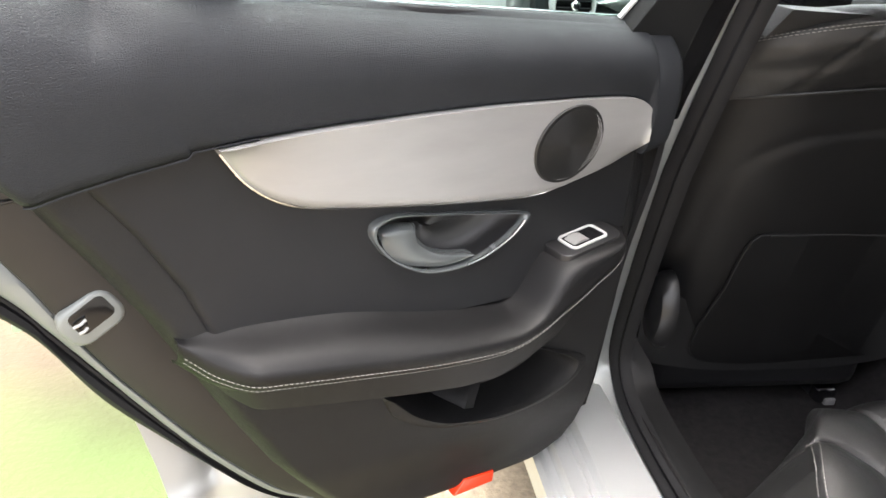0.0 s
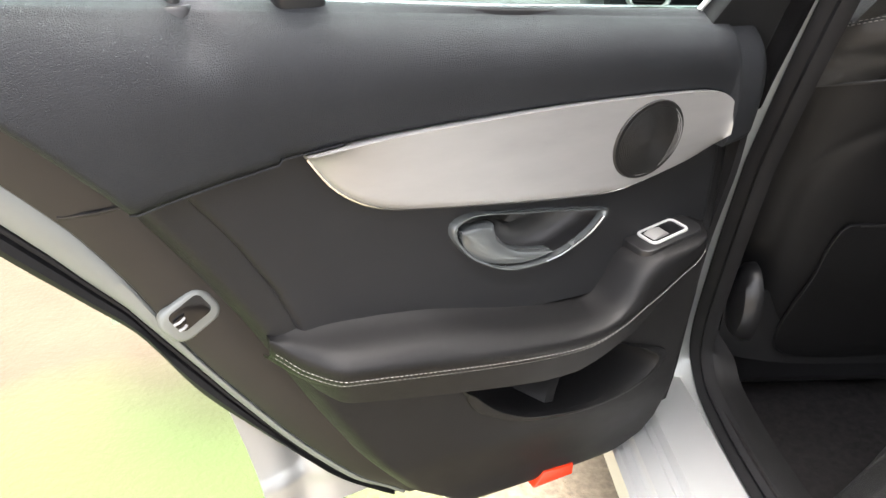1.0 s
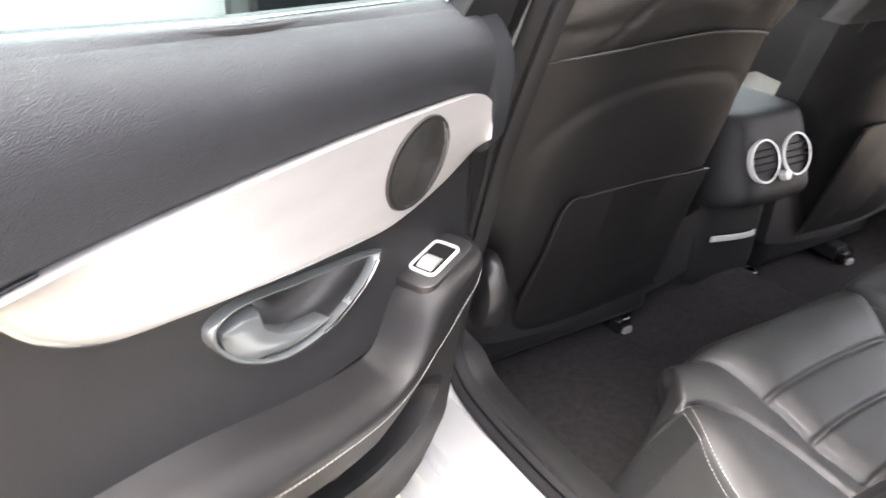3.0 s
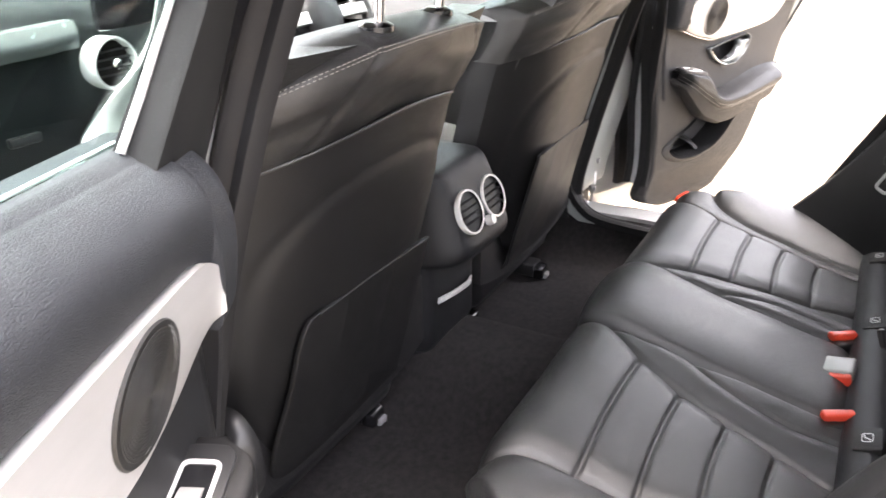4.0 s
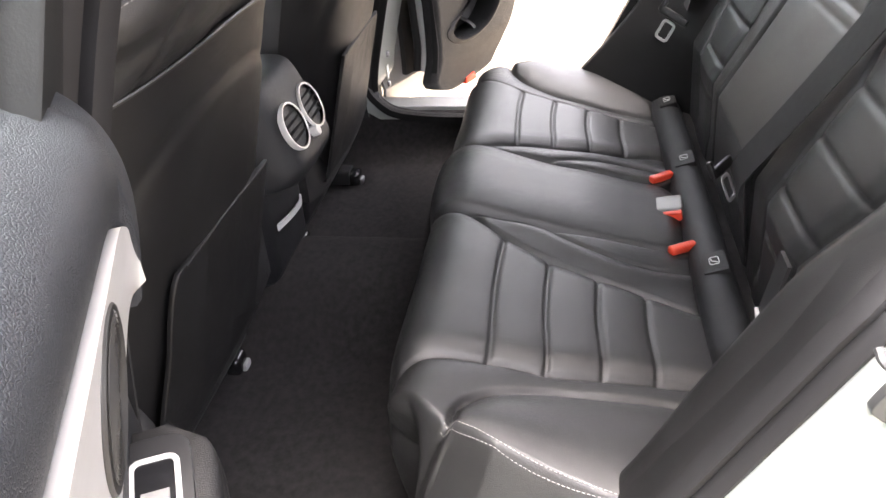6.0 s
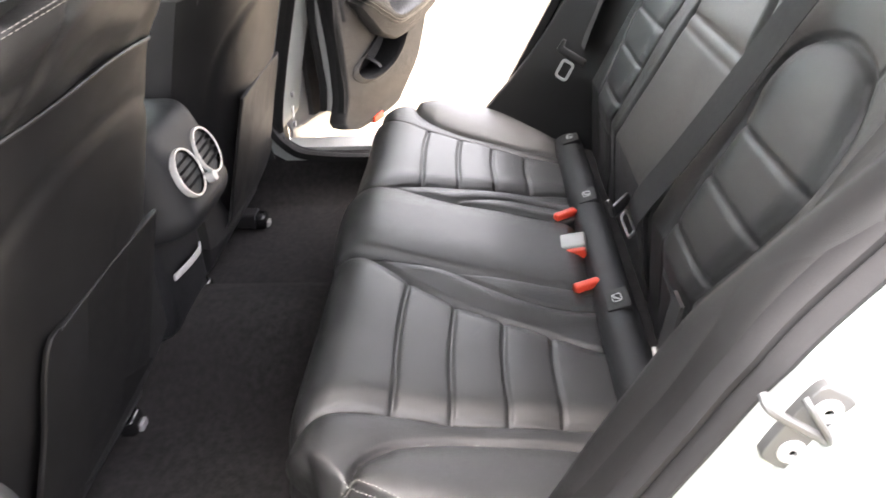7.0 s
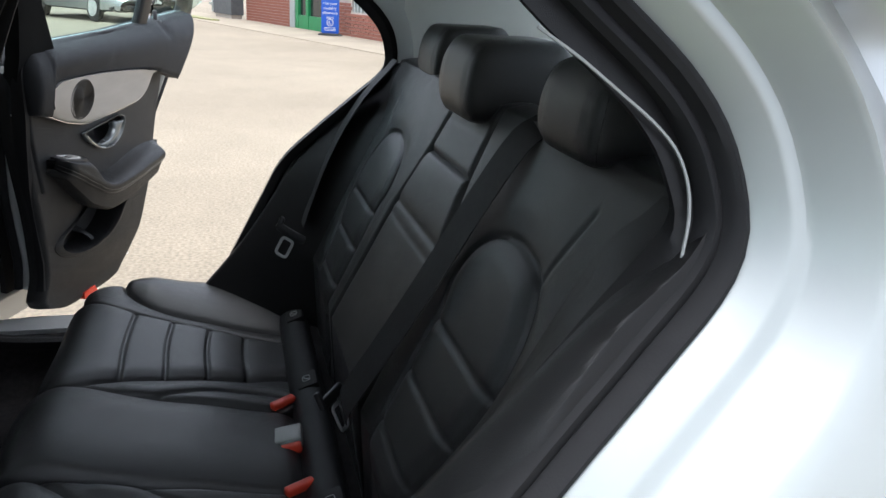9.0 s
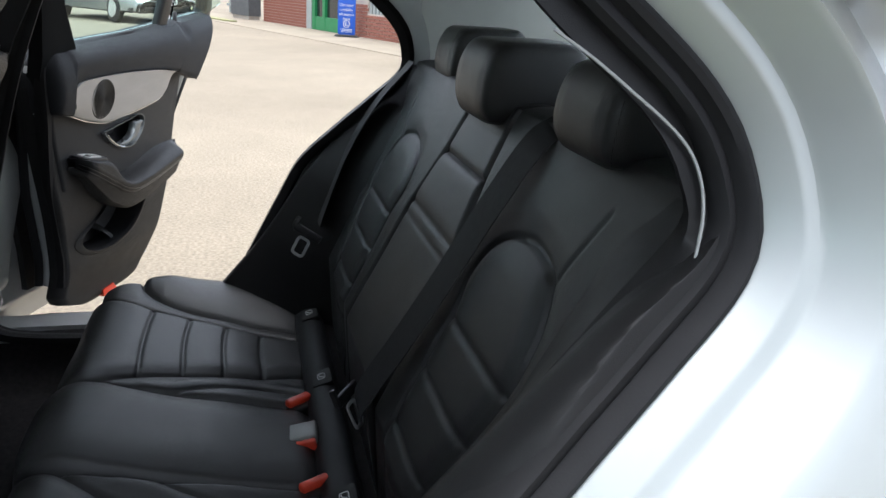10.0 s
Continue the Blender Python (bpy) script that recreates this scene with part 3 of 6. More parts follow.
    # padded upper rail: a full face that rolls into a ledge below the glass
    def top(a, b):
        u0 = FRONT_EDGE(.9)
        un = u0 + (.630 - u0) * a
        lo = float(np.interp(un, [p[0] for p in SEAM], [p[1] for p in SEAM]))
        if -.010 < un < .478:
            lo = max(lo, float(np.interp(un, [p[0] for p in INS_TOP[::-1]], [p[1] for p in INS_TOP[::-1]])))
        hi = waist(un) - .004
        t = min(1.0, b / .72)
        v = lo + (hi - lo) * (1 - (1 - t) ** 1.25)
        u = u0 + (RAIL_EDGE(v) - u0) * a
        hi = waist(u) - .004
        v = lo + (hi - lo) * (1 - (1 - t) ** 1.25)
        back = -.010 - .035 * max(0, u / .5) ** 1.4
        w = back + .010 * math.sin(math.pi * min(1, t * 1.1)) - .022 * t ** 5
        if b > .72:
            k = (b - .72) / .28
            w += (glass_w(u) + .003 - w) * k
            v += .006 * math.sin(k * math.pi / 2)
        f = 1 - min(1, a * (.655 - u0) / .040)
        w -= .060 * f ** 3 + .004 * (1 - min(1, b / .04)) ** 2
        e = 1 - min(1, (1 - a) * .72 / .010)
        w -= .008 * e ** 2
        dd = math.hypot(u - .558, (v - .984) / 1.1)
        w -= .012 * math.exp(-(dd / .020) ** 2)
        v -= .050 * max(0.0, f) ** 2 * t ** 2
        return L(u, v, w)
    V, F = shell(top, 200, 90, (0, -s * .035, 0))
    mk("upper_rail", V, F, M_PAD, door, "black pebbled leather upper door rail", angle=70)

    line = [np.array(top(a, .0)) + np.array((0, s * .0015, -.001)) for a in np.linspace(.70, 1.0, 30)]
    V, F = sweep(line, ring(.0011, 6))
    mk("seam_bead", V, F, M_PAD, door)
    # aluminium insert
    def ins(a, b):
        i = a * 39
        p = np.array([np.interp(i, range(40), [q[k] for q in INS_TOP]) for k in (0, 1)])
        q = np.array([np.interp(i, range(40), [r[k] for r in INS_LOW]) for k in (0, 1)])
        u, v = q + (p - q) * b
        w = top_w(u, .895) - .004 - .020 * (1 - b)
        e = b * np.linalg.norm(p - q)
        w -= .003 * (1 - min(1, e / .004)) ** 2
        return L(u, v, w)
    V, F = shell(ins, 90, 24, (0, -s * .03, 0))
    insert = mk("trim_insert", V, F, M_ALU, door, "brushed aluminium trim insert")
    # its thin bright lower edge
    line = [np.array(ins(a, -0.02)) + np.array((0, s * .001, 0)) for a in np.linspace(.02, 1.0, 50)]
    V, F = sweep(line, ring(.0018, 6))
    mk("bright_edge", V, F, M_CHROME, insert)
    # speaker
    def ins_w(u, v):
        lo = float(np.interp(u, [q[0] for q in INS_LOW[::-1]], [q[1] for q in INS_LOW[::-1]]))
        hi = float(np.interp(u, [q[0] for q in INS_TOP[::-1]], [q[1] for q in INS_TOP[::-1]]))
        return top_w(u, .895) - .004 - .020 * (1 - (v - lo) / (hi - lo))
    SPK_W = ins_w(.103, .846) - .0020
    SPK_U = (ins_w(.135, .846) - ins_w(.070, .846)) / .065
    SPK_V = (ins_w(.103, .876) - ins_w(.103, .816)) / .060
    def spk(a, b, d):
        u, v = .103 + a, .846 + b
        return L(u, v, SPK_W + SPK_U * a + SPK_V * b + d)
    V, F = turned([(.0001, .004), (.022, .004), (.036, .003), (.0425, .0025), (.0450, .0035), (.0465, .002), (.047, -.006), (.02, -.02)], spk, 48)
    speaker = mk("speaker", V, F, M_MESH, insert, "round black speaker with a fine grille")
    for k in range(17):
        r = .0022 + k * .0024
        rr = [spk(r * math.cos(t), r * math.sin(t), .0042) for t in np.linspace(0, 2 * math.pi, 37)[:-1]]
        V, F = sweep(rr, ring(.0004, 5), True)
        mk("grille_ring", V, F, M_MESH, speaker)

    # inner handle: grey bezel, dark bowl and lever
    hw = lambda u: low_w(u, .75) + .010
    V, F = [], []
    prof = [(1.05, -.010), (1.045, .001), (1.02, .004), (.985, .004), (.965, .001), (.95, -.012)]
    for k, d in prof:
        V += [L(*(hc + (h - hc) * k), hw(h[0]) + d) for h in HAN]
    for r in range(len(prof) - 1):
        F += [(r * 72 + i, r * 72 + (i + 1) % 72, (r + 1) * 72 + (i + 1) % 72, (r + 1) * 72 + i) for i in range(72)]
    handle = mk("handle", V, F, M_GREYLEVER, door, "grey satin handle bezel")
    V, F = [], []
    prof = [(.955, -.006), (.92, -.018), (.74, -.032), (.40, -.040), (.05, -.042)]
    for k, d in prof:
        V += [L(*(hc + (h - hc) * k), hw(h[0]) + d) for h in HAN]
    for r in range(len(prof) - 1):
        F += [(r * 72 + i, r * 72 + (i + 1) % 72, (r + 1) * 72 + (i + 1) % 72, (r + 1) * 72 + i) for i in range(72)]
    F.append(tuple(range(4 * 72, 5 * 72)))
    mk("bowl", V, F, M_SATIN, handle, "black recessed handle bowl")
    # lever: broad at the rear, thinning along the foot of the bowl
    LO = spline([(.314, .762), (.307, .743), (.288, .726), (.250, .716), (.220, .715), (.198, .7205)], 40)
    LI = spline([(.313, .766), (.274, .768), (.268, .752), (.253, .737), (.230, .728), (.200, .7235)], 40)

    def lever(a, b):
        i = a * 39
        p = np.array([np.interp(i, range(40), [q[k] for q in LO]) for k in (0, 1)])
        r = np.array([np.interp(i, range(40), [q[k] for q in LI]) for k in (0, 1)])
        q = p + (r - p) * b
        return L(q[0], q[1], hw(q[0]) - .003 + .007 * math.sin(math.pi * min(1, b * .75 + .12)) * (1 - .4 * a) - .006 * max(0, b - .85) / .15)
    V, F = shell(lever, 50, 14, (0, -s * .008, 0))
    mk("lever", V, F, M_GREYLEVER, handle, "grey satin door lever")
    edge = [np.array(L(*(hc + (HAN[i] - hc) * .955), hw(HAN[i][0]) + .005)) for i in range(34, 50)]
    V, F = sweep(edge, ring(.0016, 6))
    mk("bright_edge", V, F, M_CHROME, handle)

    # armrest: a long pad that climbs forwards to the switch
    AU = [.517, .500, .485, .43, .35, .25, .175, .13, .10, .075, .05, .03, .012, .0, -.006]
    AV = [.668, .656, .650, .645, .638, .629, .626, .638, .655, .668, .684, .695, .706, .716, .722]
    BV = [.674, .683, .688, .693, .690, .668, .655, .652, .694, .712, .720, .7265, .733, .737, .738]
    smooth_line = {id(K): spline(list(zip(AU, K)), 240) for K in (BV,)}
    at = lambda u, K: float(np.interp(-u, [-q[0] for q in smooth_line[id(K)]], [q[1] for q in smooth_line[id(K)]]))
    AF = even(spline(list(zip(AU, AV)), 120), 60)

    def arm_front(u):
        return low_w(u, .65) + .003 + .049 * float(sstep(.522, .455, u)) - .006 * float(sstep(.03, .0, u)) - .024 * float(sstep(.012, -.008, u)) + .005 * math.exp(-((u - .25) / .15) ** 2)

    def arm(a, b):
        i = a * 59
        u, v0 = [float(np.interp(i, range(60), [q[k] for q in AF])) for k in (0, 1)]
        fw = arm_front(u)
        back = low_w(u, .7) - .008
        rad = .013
        va, wa = v0 + rad * .73, fw + rad * .29 - .002
        if b < .30:      # underside and front roll
            t = b / .30
            ang = math.pi * (.80 * t)
            v = v0 - rad * math.cos(ang) * .9 - .012 * (1 - t)
            w = fw - .024 * (1 - t) ** 2 + rad * math.sin(ang) * .5 - .002
        else:            # one full curve over to the door panel
            t = (b - .30) / .70
            th = t * math.pi / 2
            near = float(sstep(.16, .07, u))
            top_v = at(u, BV) + .003
            top_v += (.7165 - .17 * (u - .05) - top_v) * near
            # by the switch a full block, along the rest a gentle slope with a hollow at the panel
            wb, vb = math.cos(th) ** .40, math.sin(th) ** .40
            ws, vs = 1 - t, .34 * (1 - (1 - t) ** 5) + .26 * t + .40 * t ** 4
            w = back + (wa - back) * (ws + (wb - ws) * near)
            v = va + (top_v - va) * (vs + (vb - vs) * near)
        return L(u, v, w)
    V, F = shell(arm, 110, 50, (0, -s * .006, -.006))
    armrest = mk("armrest", V, F, M_ARM, door, "black leather armrest with pale double stitching", angle=70)
    for off, nm in ((.128, "stitching"), (.186, "stitching")):
        line = [np.array(arm(a, off)) + np.array((0, s * .0008, 0)) for a in np.linspace(.01, .995, 160)]
        V, F = stitches(line, .0036, .0016, .00042, (0, s, 0))
        tagged(mk(nm, V, F, M_THREAD, armrest), kind="stuff")
    # skirt under the armrest
    def skirt(a, b):
        i = (.035 + .965 * a) * 59
        p = np.array([np.interp(i, range(60), [q[k] for q in AF]) for k in (0, 1)])
        dep = max(.004, p[1] - .0155 - float(np.interp(p[0], [.0, .10, .142, .181, .229, .309, .42, .468, .49, .52], [.70, .600, .580, .566, .566, .576, .590, .598, .612, .66])))
        v = p[1] - .0155 - dep * b
        w = arm_front(p[0]) - .0088 - .010 * b - .012 * max(0, b - .88) / .12
        return L(p[0] - .01 * b, v, w)
    V, F = shell(skirt, 60, 14, (0, -s * .03, 0))
    mk("armrest_skirt", V, F, M_LOWER, door, "black plastic skirt below the armrest")
    # switch pod and switch
    def pod(a, b, d):
        return L(.050 + a - .1 * b, .7205 - .17 * a - .10 * b + d, -.028 + b)
    V, F = prism(rrect(.090, .046, .014), pod, -.012, .0012, .0015)
    sp = mk("switch_pod", V, F, M_SATIN, door, "black switch panel let into the armrest's front end")
    V, F = sweep([np.array(pod(a, b, .002)) for a, b in rrect(.052, .028, .006, 6)], rrect(.0038, .003, .001, 3), True, up=(0, 0, 1))
    mk("switch_frame", V, F, M_RING, sp, "bright window switch frame")
    V, F = shell(lambda a, b: pod(-.002 + .023 * a, -.0085 + .017 * b, .0025 + .003 * math.sin(math.pi * a)), 8, 6, (0, 0, -.006))
    mk("rocker", V, F, M_ROCKER, sp, "silver window rocker switch")
    V, F = shell(lambda a, b: pod(-.0245 + .049 * a, -.0125 + .025 * b, .0018), 4, 4, (0, 0, -.006))
    mk("switch_well", V, F, M_GLOSS, sp)

    # reflector in the foot of the panel
    V, F = prism([(.112, .344), (.176, .342), (.160, .364), (.112, .361)], lambda a, b, d: L(a, b, low_w(a, b) - .006 + d), -.01, .010, .002)
    mk("reflector", V, F, M_REFLECT, door, "red reflector in the lower edge")

    # door shell behind the trim: inner frame, silver edge, rubber and skin
    def hoop(name, sec, material, lab="", n=110):
        """Carried along the rear edge: each pair of sec is a line in the door's plane and its depth."""
        lines = [(even([np.array(q) for q in spline(P, 240)], n), w) for P, w in sec]
        k = len(sec)
        V = [L(ln[i][0], ln[i][1], w) for i in range(n) for ln, w in lines]
        F = [(i * k + j, i * k + (j + 1) % k, (i + 1) * k + (j + 1) % k, (i + 1) * k + j) for i in range(n - 1) for j in range(k)]
        F += [tuple(range(k)), tuple(range((n - 1) * k, n * k))]
        return mk(name, V, F, material, door, lab)

    def between(A, B, t):
        return [(p[0] + (q[0] - p[0]) * t, p[1] + (q[1] - p[1]) * t) for p, q in zip(A, B)]

    E0, E1, E2 = DOOR_EDGE_IN, DOOR_EDGE_OUT, DOOR_SEAL_OUT
    under = [(p[0] - .10, p[1] + .03) for p in E0]
    frame_part = hoop("inner_frame", [(under, -.142), (between(under, E0, .5), -.145), (between(under, E0, .85), -.150), (between(under, E0, .97), -.156), (E0, -.164), (E0, -.185), (under, -.185)], M_SATIN, "black coated inner frame of the door")
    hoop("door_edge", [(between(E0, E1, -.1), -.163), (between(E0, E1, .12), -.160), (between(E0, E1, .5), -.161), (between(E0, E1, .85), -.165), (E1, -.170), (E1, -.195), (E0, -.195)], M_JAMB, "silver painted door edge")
    hoop("edge_seal", [(E1, -.176), (between(E1, E2, .10), -.172), (between(E1, E2, .25), -.172), (between(E1, E2, .33), -.179), (between(E1, E2, .42), -.173), (between(E1, E2, .70), -.170), (between(E1, E2, .95), -.176), (E2, -.184), (E2, -.200), (E1, -.200)], M_RUBBER, "black rubber seal round the door edge")
    V, F = sweep([np.array(L(u, v, w)) for u, v, w in ((0.622, 0.820, -.144), (0.649, 0.817, -.1455), (0.680, 0.815, -.154))], ring(.0022, 7))
    mk("frame_seam", V, F, M_SATIN, frame_part)

    # hinge end of the door: black cover, painted edge and seal
    def end_strip(name, w0, w1, bulge, material, lab):
        def fn(a, b):
            v = .425 + .505 * a
            k = float(sstep(.62, .85, v))
            w = w0 + (w1 - w0) * b + .022 * k - .010 * float(sstep(.5, .4, v))
            return L(FRONT_EDGE(v) + .004 - bulge * math.sin(math.pi * b), v, w)
        V, F = shell(fn, 40, 9, (.012, 0, 0))
        mk(name, V, F, material, door, lab)
    end_strip("hinge_cover", -.052, -.084, .004, M_RUBBER, "black rubber cover on the hinge end")
    end_strip("painted_edge", -.084, -.104, .003, M_PAINT, "silver painted hinge end")
    end_strip("hinge_seal", -.104, -.128, .010, M_RUBBER, "black seal on the hinge end")

    def skin(a, b):
        u_ = -.11 + .7 * a
        lo = .322
        v = lo + (waist(u_) - .012 - lo) * b
        u0 = -.09
        u1 = float(np.interp(v, [.27, .40, .437, .514, .575, .61, .68, .80, 1.0], [.50, .518, .525, .543, .562, .580, .622, .712, .82]))
        u = u0 + (u1 - u0) * a
        w = -.180 - .050 * math.sin(math.pi * (.15 + .75 * b)) - .010 * math.sin(math.pi * a) + .012 * math.exp(-((v - .90) / .012) ** 2) - .012 * math.exp(-((u - .455) / .022) ** 2) * float(sstep(.60, .45, v)) + .006 * math.exp(-((v - .375) / .012) ** 2)
        w += (glass_w(u) - .034 - w) * float(sstep(.80, .99, v)) ** 1.5
        return L(u, v, w)
    V, F = shell(skin, 70, 60, (0, s * .01, 0))
    mk("outer_skin", V, F, M_PAINT, door, "silver painted outer door skin")
    def core(a, b):
        v = .40 + .45 * b
        return L(FRONT_EDGE(v) + .02 + (REAR_EDGE(v) - FRONT_EDGE(v) + .02) * a, v, -.170)
    V, F = shell(core, 10, 24, (0, -s * .015, 0))
    mk("door_core", V, F, M_SATIN, door)

    # latch in its cup
    lu, lv = 0.580, 0.694
    cup = lambda a, b, d: L(lu + a * .84 + b * .52, lv - a * .52 + b * .84, -.1455 + d)
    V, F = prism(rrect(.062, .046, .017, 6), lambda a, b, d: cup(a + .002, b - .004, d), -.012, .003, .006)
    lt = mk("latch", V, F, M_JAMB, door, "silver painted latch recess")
    V, F = prism(rrect(.040, .027, .007, 6), cup, -.004, .0034, .0006)
    mk("mouth", V, F, M_GLOSS, lt)
    for (a0, b0, a1, b1) in ((.019, .003, .006, .002), (.019, -.006, .010, -.006)):
        V, F = sweep([np.array(cup(a0, b0, .007)), np.array(cup((a0 + a1) / 2, (b0 + b1) / 2, .009)), np.array(cup(a1, b1, .007))], ring(.0017, 8))
        mk("claw", V, F, M_STEEL, lt)

    # glass, its run channel and frame; all lean inwards as they rise
    gb = glass_w
    gw = lambda v, u=0.0: gb(u) - .004 + .28 * (v - .97)
    V, F = shell(lambda a, b: L(-.05 * b + (.53 + .05 * b) * a, waist(.53 * a) - .02 + (.30 - .10 * (2 * a - 1) ** 2) * b, gw(.95 + .3 * b, .53 * a)), 12, 8, (0, -s * .004, 0))
    g = mk("pane", V, F, M_GLASS, door, "lightly green tinted door glass")
    g.visible_shadow = False
    V, F = shell(lambda a, b: L(.56 + .27 * a, waist(.56 + .27 * a) - .02 + (.25 - .20 * a) * b, gw(.97 + .25 * b, .56 + .27 * a)), 6, 6, (0, -s * .004, 0))
    g = mk("pane", V, F, M_GLASS, door, "small fixed quarter glass")
    g.visible_shadow = False
    V, F = sweep([np.array(L(u, waist(u) - .003, gb(u) + .003)) for u in np.linspace(.0, .82, 30)], rrect(.006, .008, .002), up=(0, 0, 1))
    mk("waist_seal", V, F, M_RUBBER, door, "black rubber waist seal")
    V, F = sweep([np.array(L(u, waist(u) - .001, gb(u) - .010)) for u in np.linspace(.0, .84, 30)], rrect(.008, .009, .002), up=(0, 0, 1))
    mk("bright_waist_strip", V, F, M_CHROME, door, "bright waist strip outside the glass")
    fr = spline([(u, v, gw(v, u) - .024) for u, v in ((-.135, 1.13), (-.115, 1.22), (.02, 1.30), (.25, 1.33), (.45, 1.31), (.66, 1.24), (.80, 1.13), (.865, 1.04), (.850, .985))], 60)
    V, F = sweep([np.array(L(*p)) for p in fr], rrect(.055, .040, .012), up=(0, 1, 0))
    mk("window_frame", V, F, M_SATIN, door, "black window frame of the door")
    V, F = sweep([np.array(L(u, v, gw(v, u))) for u, v in ((.462, .978), (.478, 1.10), (.485, 1.27))], rrect(.045, .026, .008), up=(0, 1, 0))
    mk("glass_divider", V, F, M_SATIN, door, "black upright divider in the door window")
    # cover at the front of the window
    V, F = prism([(-.072, .850), (.020, .890), (.032, .960), (.004, 1.005), (-.028, 1.055), (-.065, 1.22), (-.155, 1.22), (-.120, 1.12), (-.094, 1.031), (-.076, .950)], lambda a, b, d: L(a, b, gw(b) + .036 + d), -.032, .0, .006)
    mk("corner_cover", V, F, M_COVER, door, "black corner cover at the window's front")
    V, F = sweep([np.array(L(u, v, gw(v) + .012)) for u, v in ((.030, .974), (.006, 1.006), (-.026, 1.058), (-.045, 1.12), (-.062, 1.20))], rrect(.005, .005, .0015), up=(0, 1, 0))
    mk("bright_edge", V, F, M_RING, door, "pale edge of the window channel")
    # lock pin
    pin = lambda a, b, d: L(.566 + a, .9985 + d, -.090 + b)
    V, F = turned([(.018, -.014), (.0175, .002), (.0150, .005), (.0105, .005), (.0085, .002), (.0065, .001), (.0060, .028), (.004, .031), (.001, .032)], pin, 24)
    mk("lock_pin", V, F, M_SATIN, door, "black lock pin in a round collar")
    return door


def rz_place(x, y, angle):
    return Matrix.Translation((x, y, 0)) @ Matrix.Rotation(angle, 4, "Z")


rear_door(-1, rz_place(-.776, .471, math.atan2(-.434, -.901)), "open rear car door with black leather trim and aluminium insert")
rear_door(1, rz_place(.780, .470, math.atan2(-math.cos(radians(65)), math.sin(radians(65)))), "open rear car door with black leather trim and aluminium insert")


# ---- rear bench ----
bench = empty("rear_bench", "black leather rear bench seat with ribbed panels", "car seat")
C_PROF = even(spline([(-.03, .415), (.02, .436), (.06, .446), (.10, .454), (.167, .470), (.235, .485), (.30, .504), (.345, .519), (.378, .523), (.402, .512), (.415, .488), (.416, .44), (.408, .38), (.392, .30)], 240), 200)
C_PROF = np.array(C_PROF)
C_LEN = np.concatenate([[0], np.cumsum(np.linalg.norm(np.diff(C_PROF, axis=0), axis=1))])
C_TAN = np.gradient(C_PROF, axis=0)
C_TAN /= np.linalg.norm(C_TAN, axis=1)[:, None]


def cushion_point(x, q, h):
    """q: forward along the cushion's section, equal to y on its flat; h: lift."""
    s = q + .03 + .004
    i = np.interp(s, C_LEN, np.arange(200))
    y, z = np.interp(i, range(200), C_PROF[:, 0]), np.interp(i, range(200), C_PROF[:, 1])
    ty, tz = np.interp(i, range(200), C_TAN[:, 0]), np.interp(i, range(200), C_TAN[:, 1])
    return (x, y - tz * h, z + ty * h)


RIB_Q = (.312, .242, .172, .104)
PANEL_IN = [(-.105, .40), (-.119, .375), (-.163, .306), (-.19, .242), (-.21, .170), (-.223, .104), (-.24, .048), (-.245, .0)]
PANEL_OUT = [(-.52, .50), (-.475, .43), (-.455, .39), (-.437, .308), (-.432, .240), (-.42, .172), (-.408, .105), (-.40, .03), (-.40, .0)]
WAVE = [(-.11, .30), (-.115, .262), (-.138, .215), (-.157, .158), (-.165, .09), (-.158, .03)]
BOLSTER = [(-.60, .40), (-.570, .362), (-.556, .346), (-.523, .338), (-.489, .304), (-.464, .240), (-.452, .166), (-.443, .108), (-.44, .03)]


PANEL_IN, PANEL_OUT, WAVE, BOLSTER = ([tuple(p) for p in spline(k, 60)] for k in (PANEL_IN, PANEL_OUT, WAVE, BOLSTER))


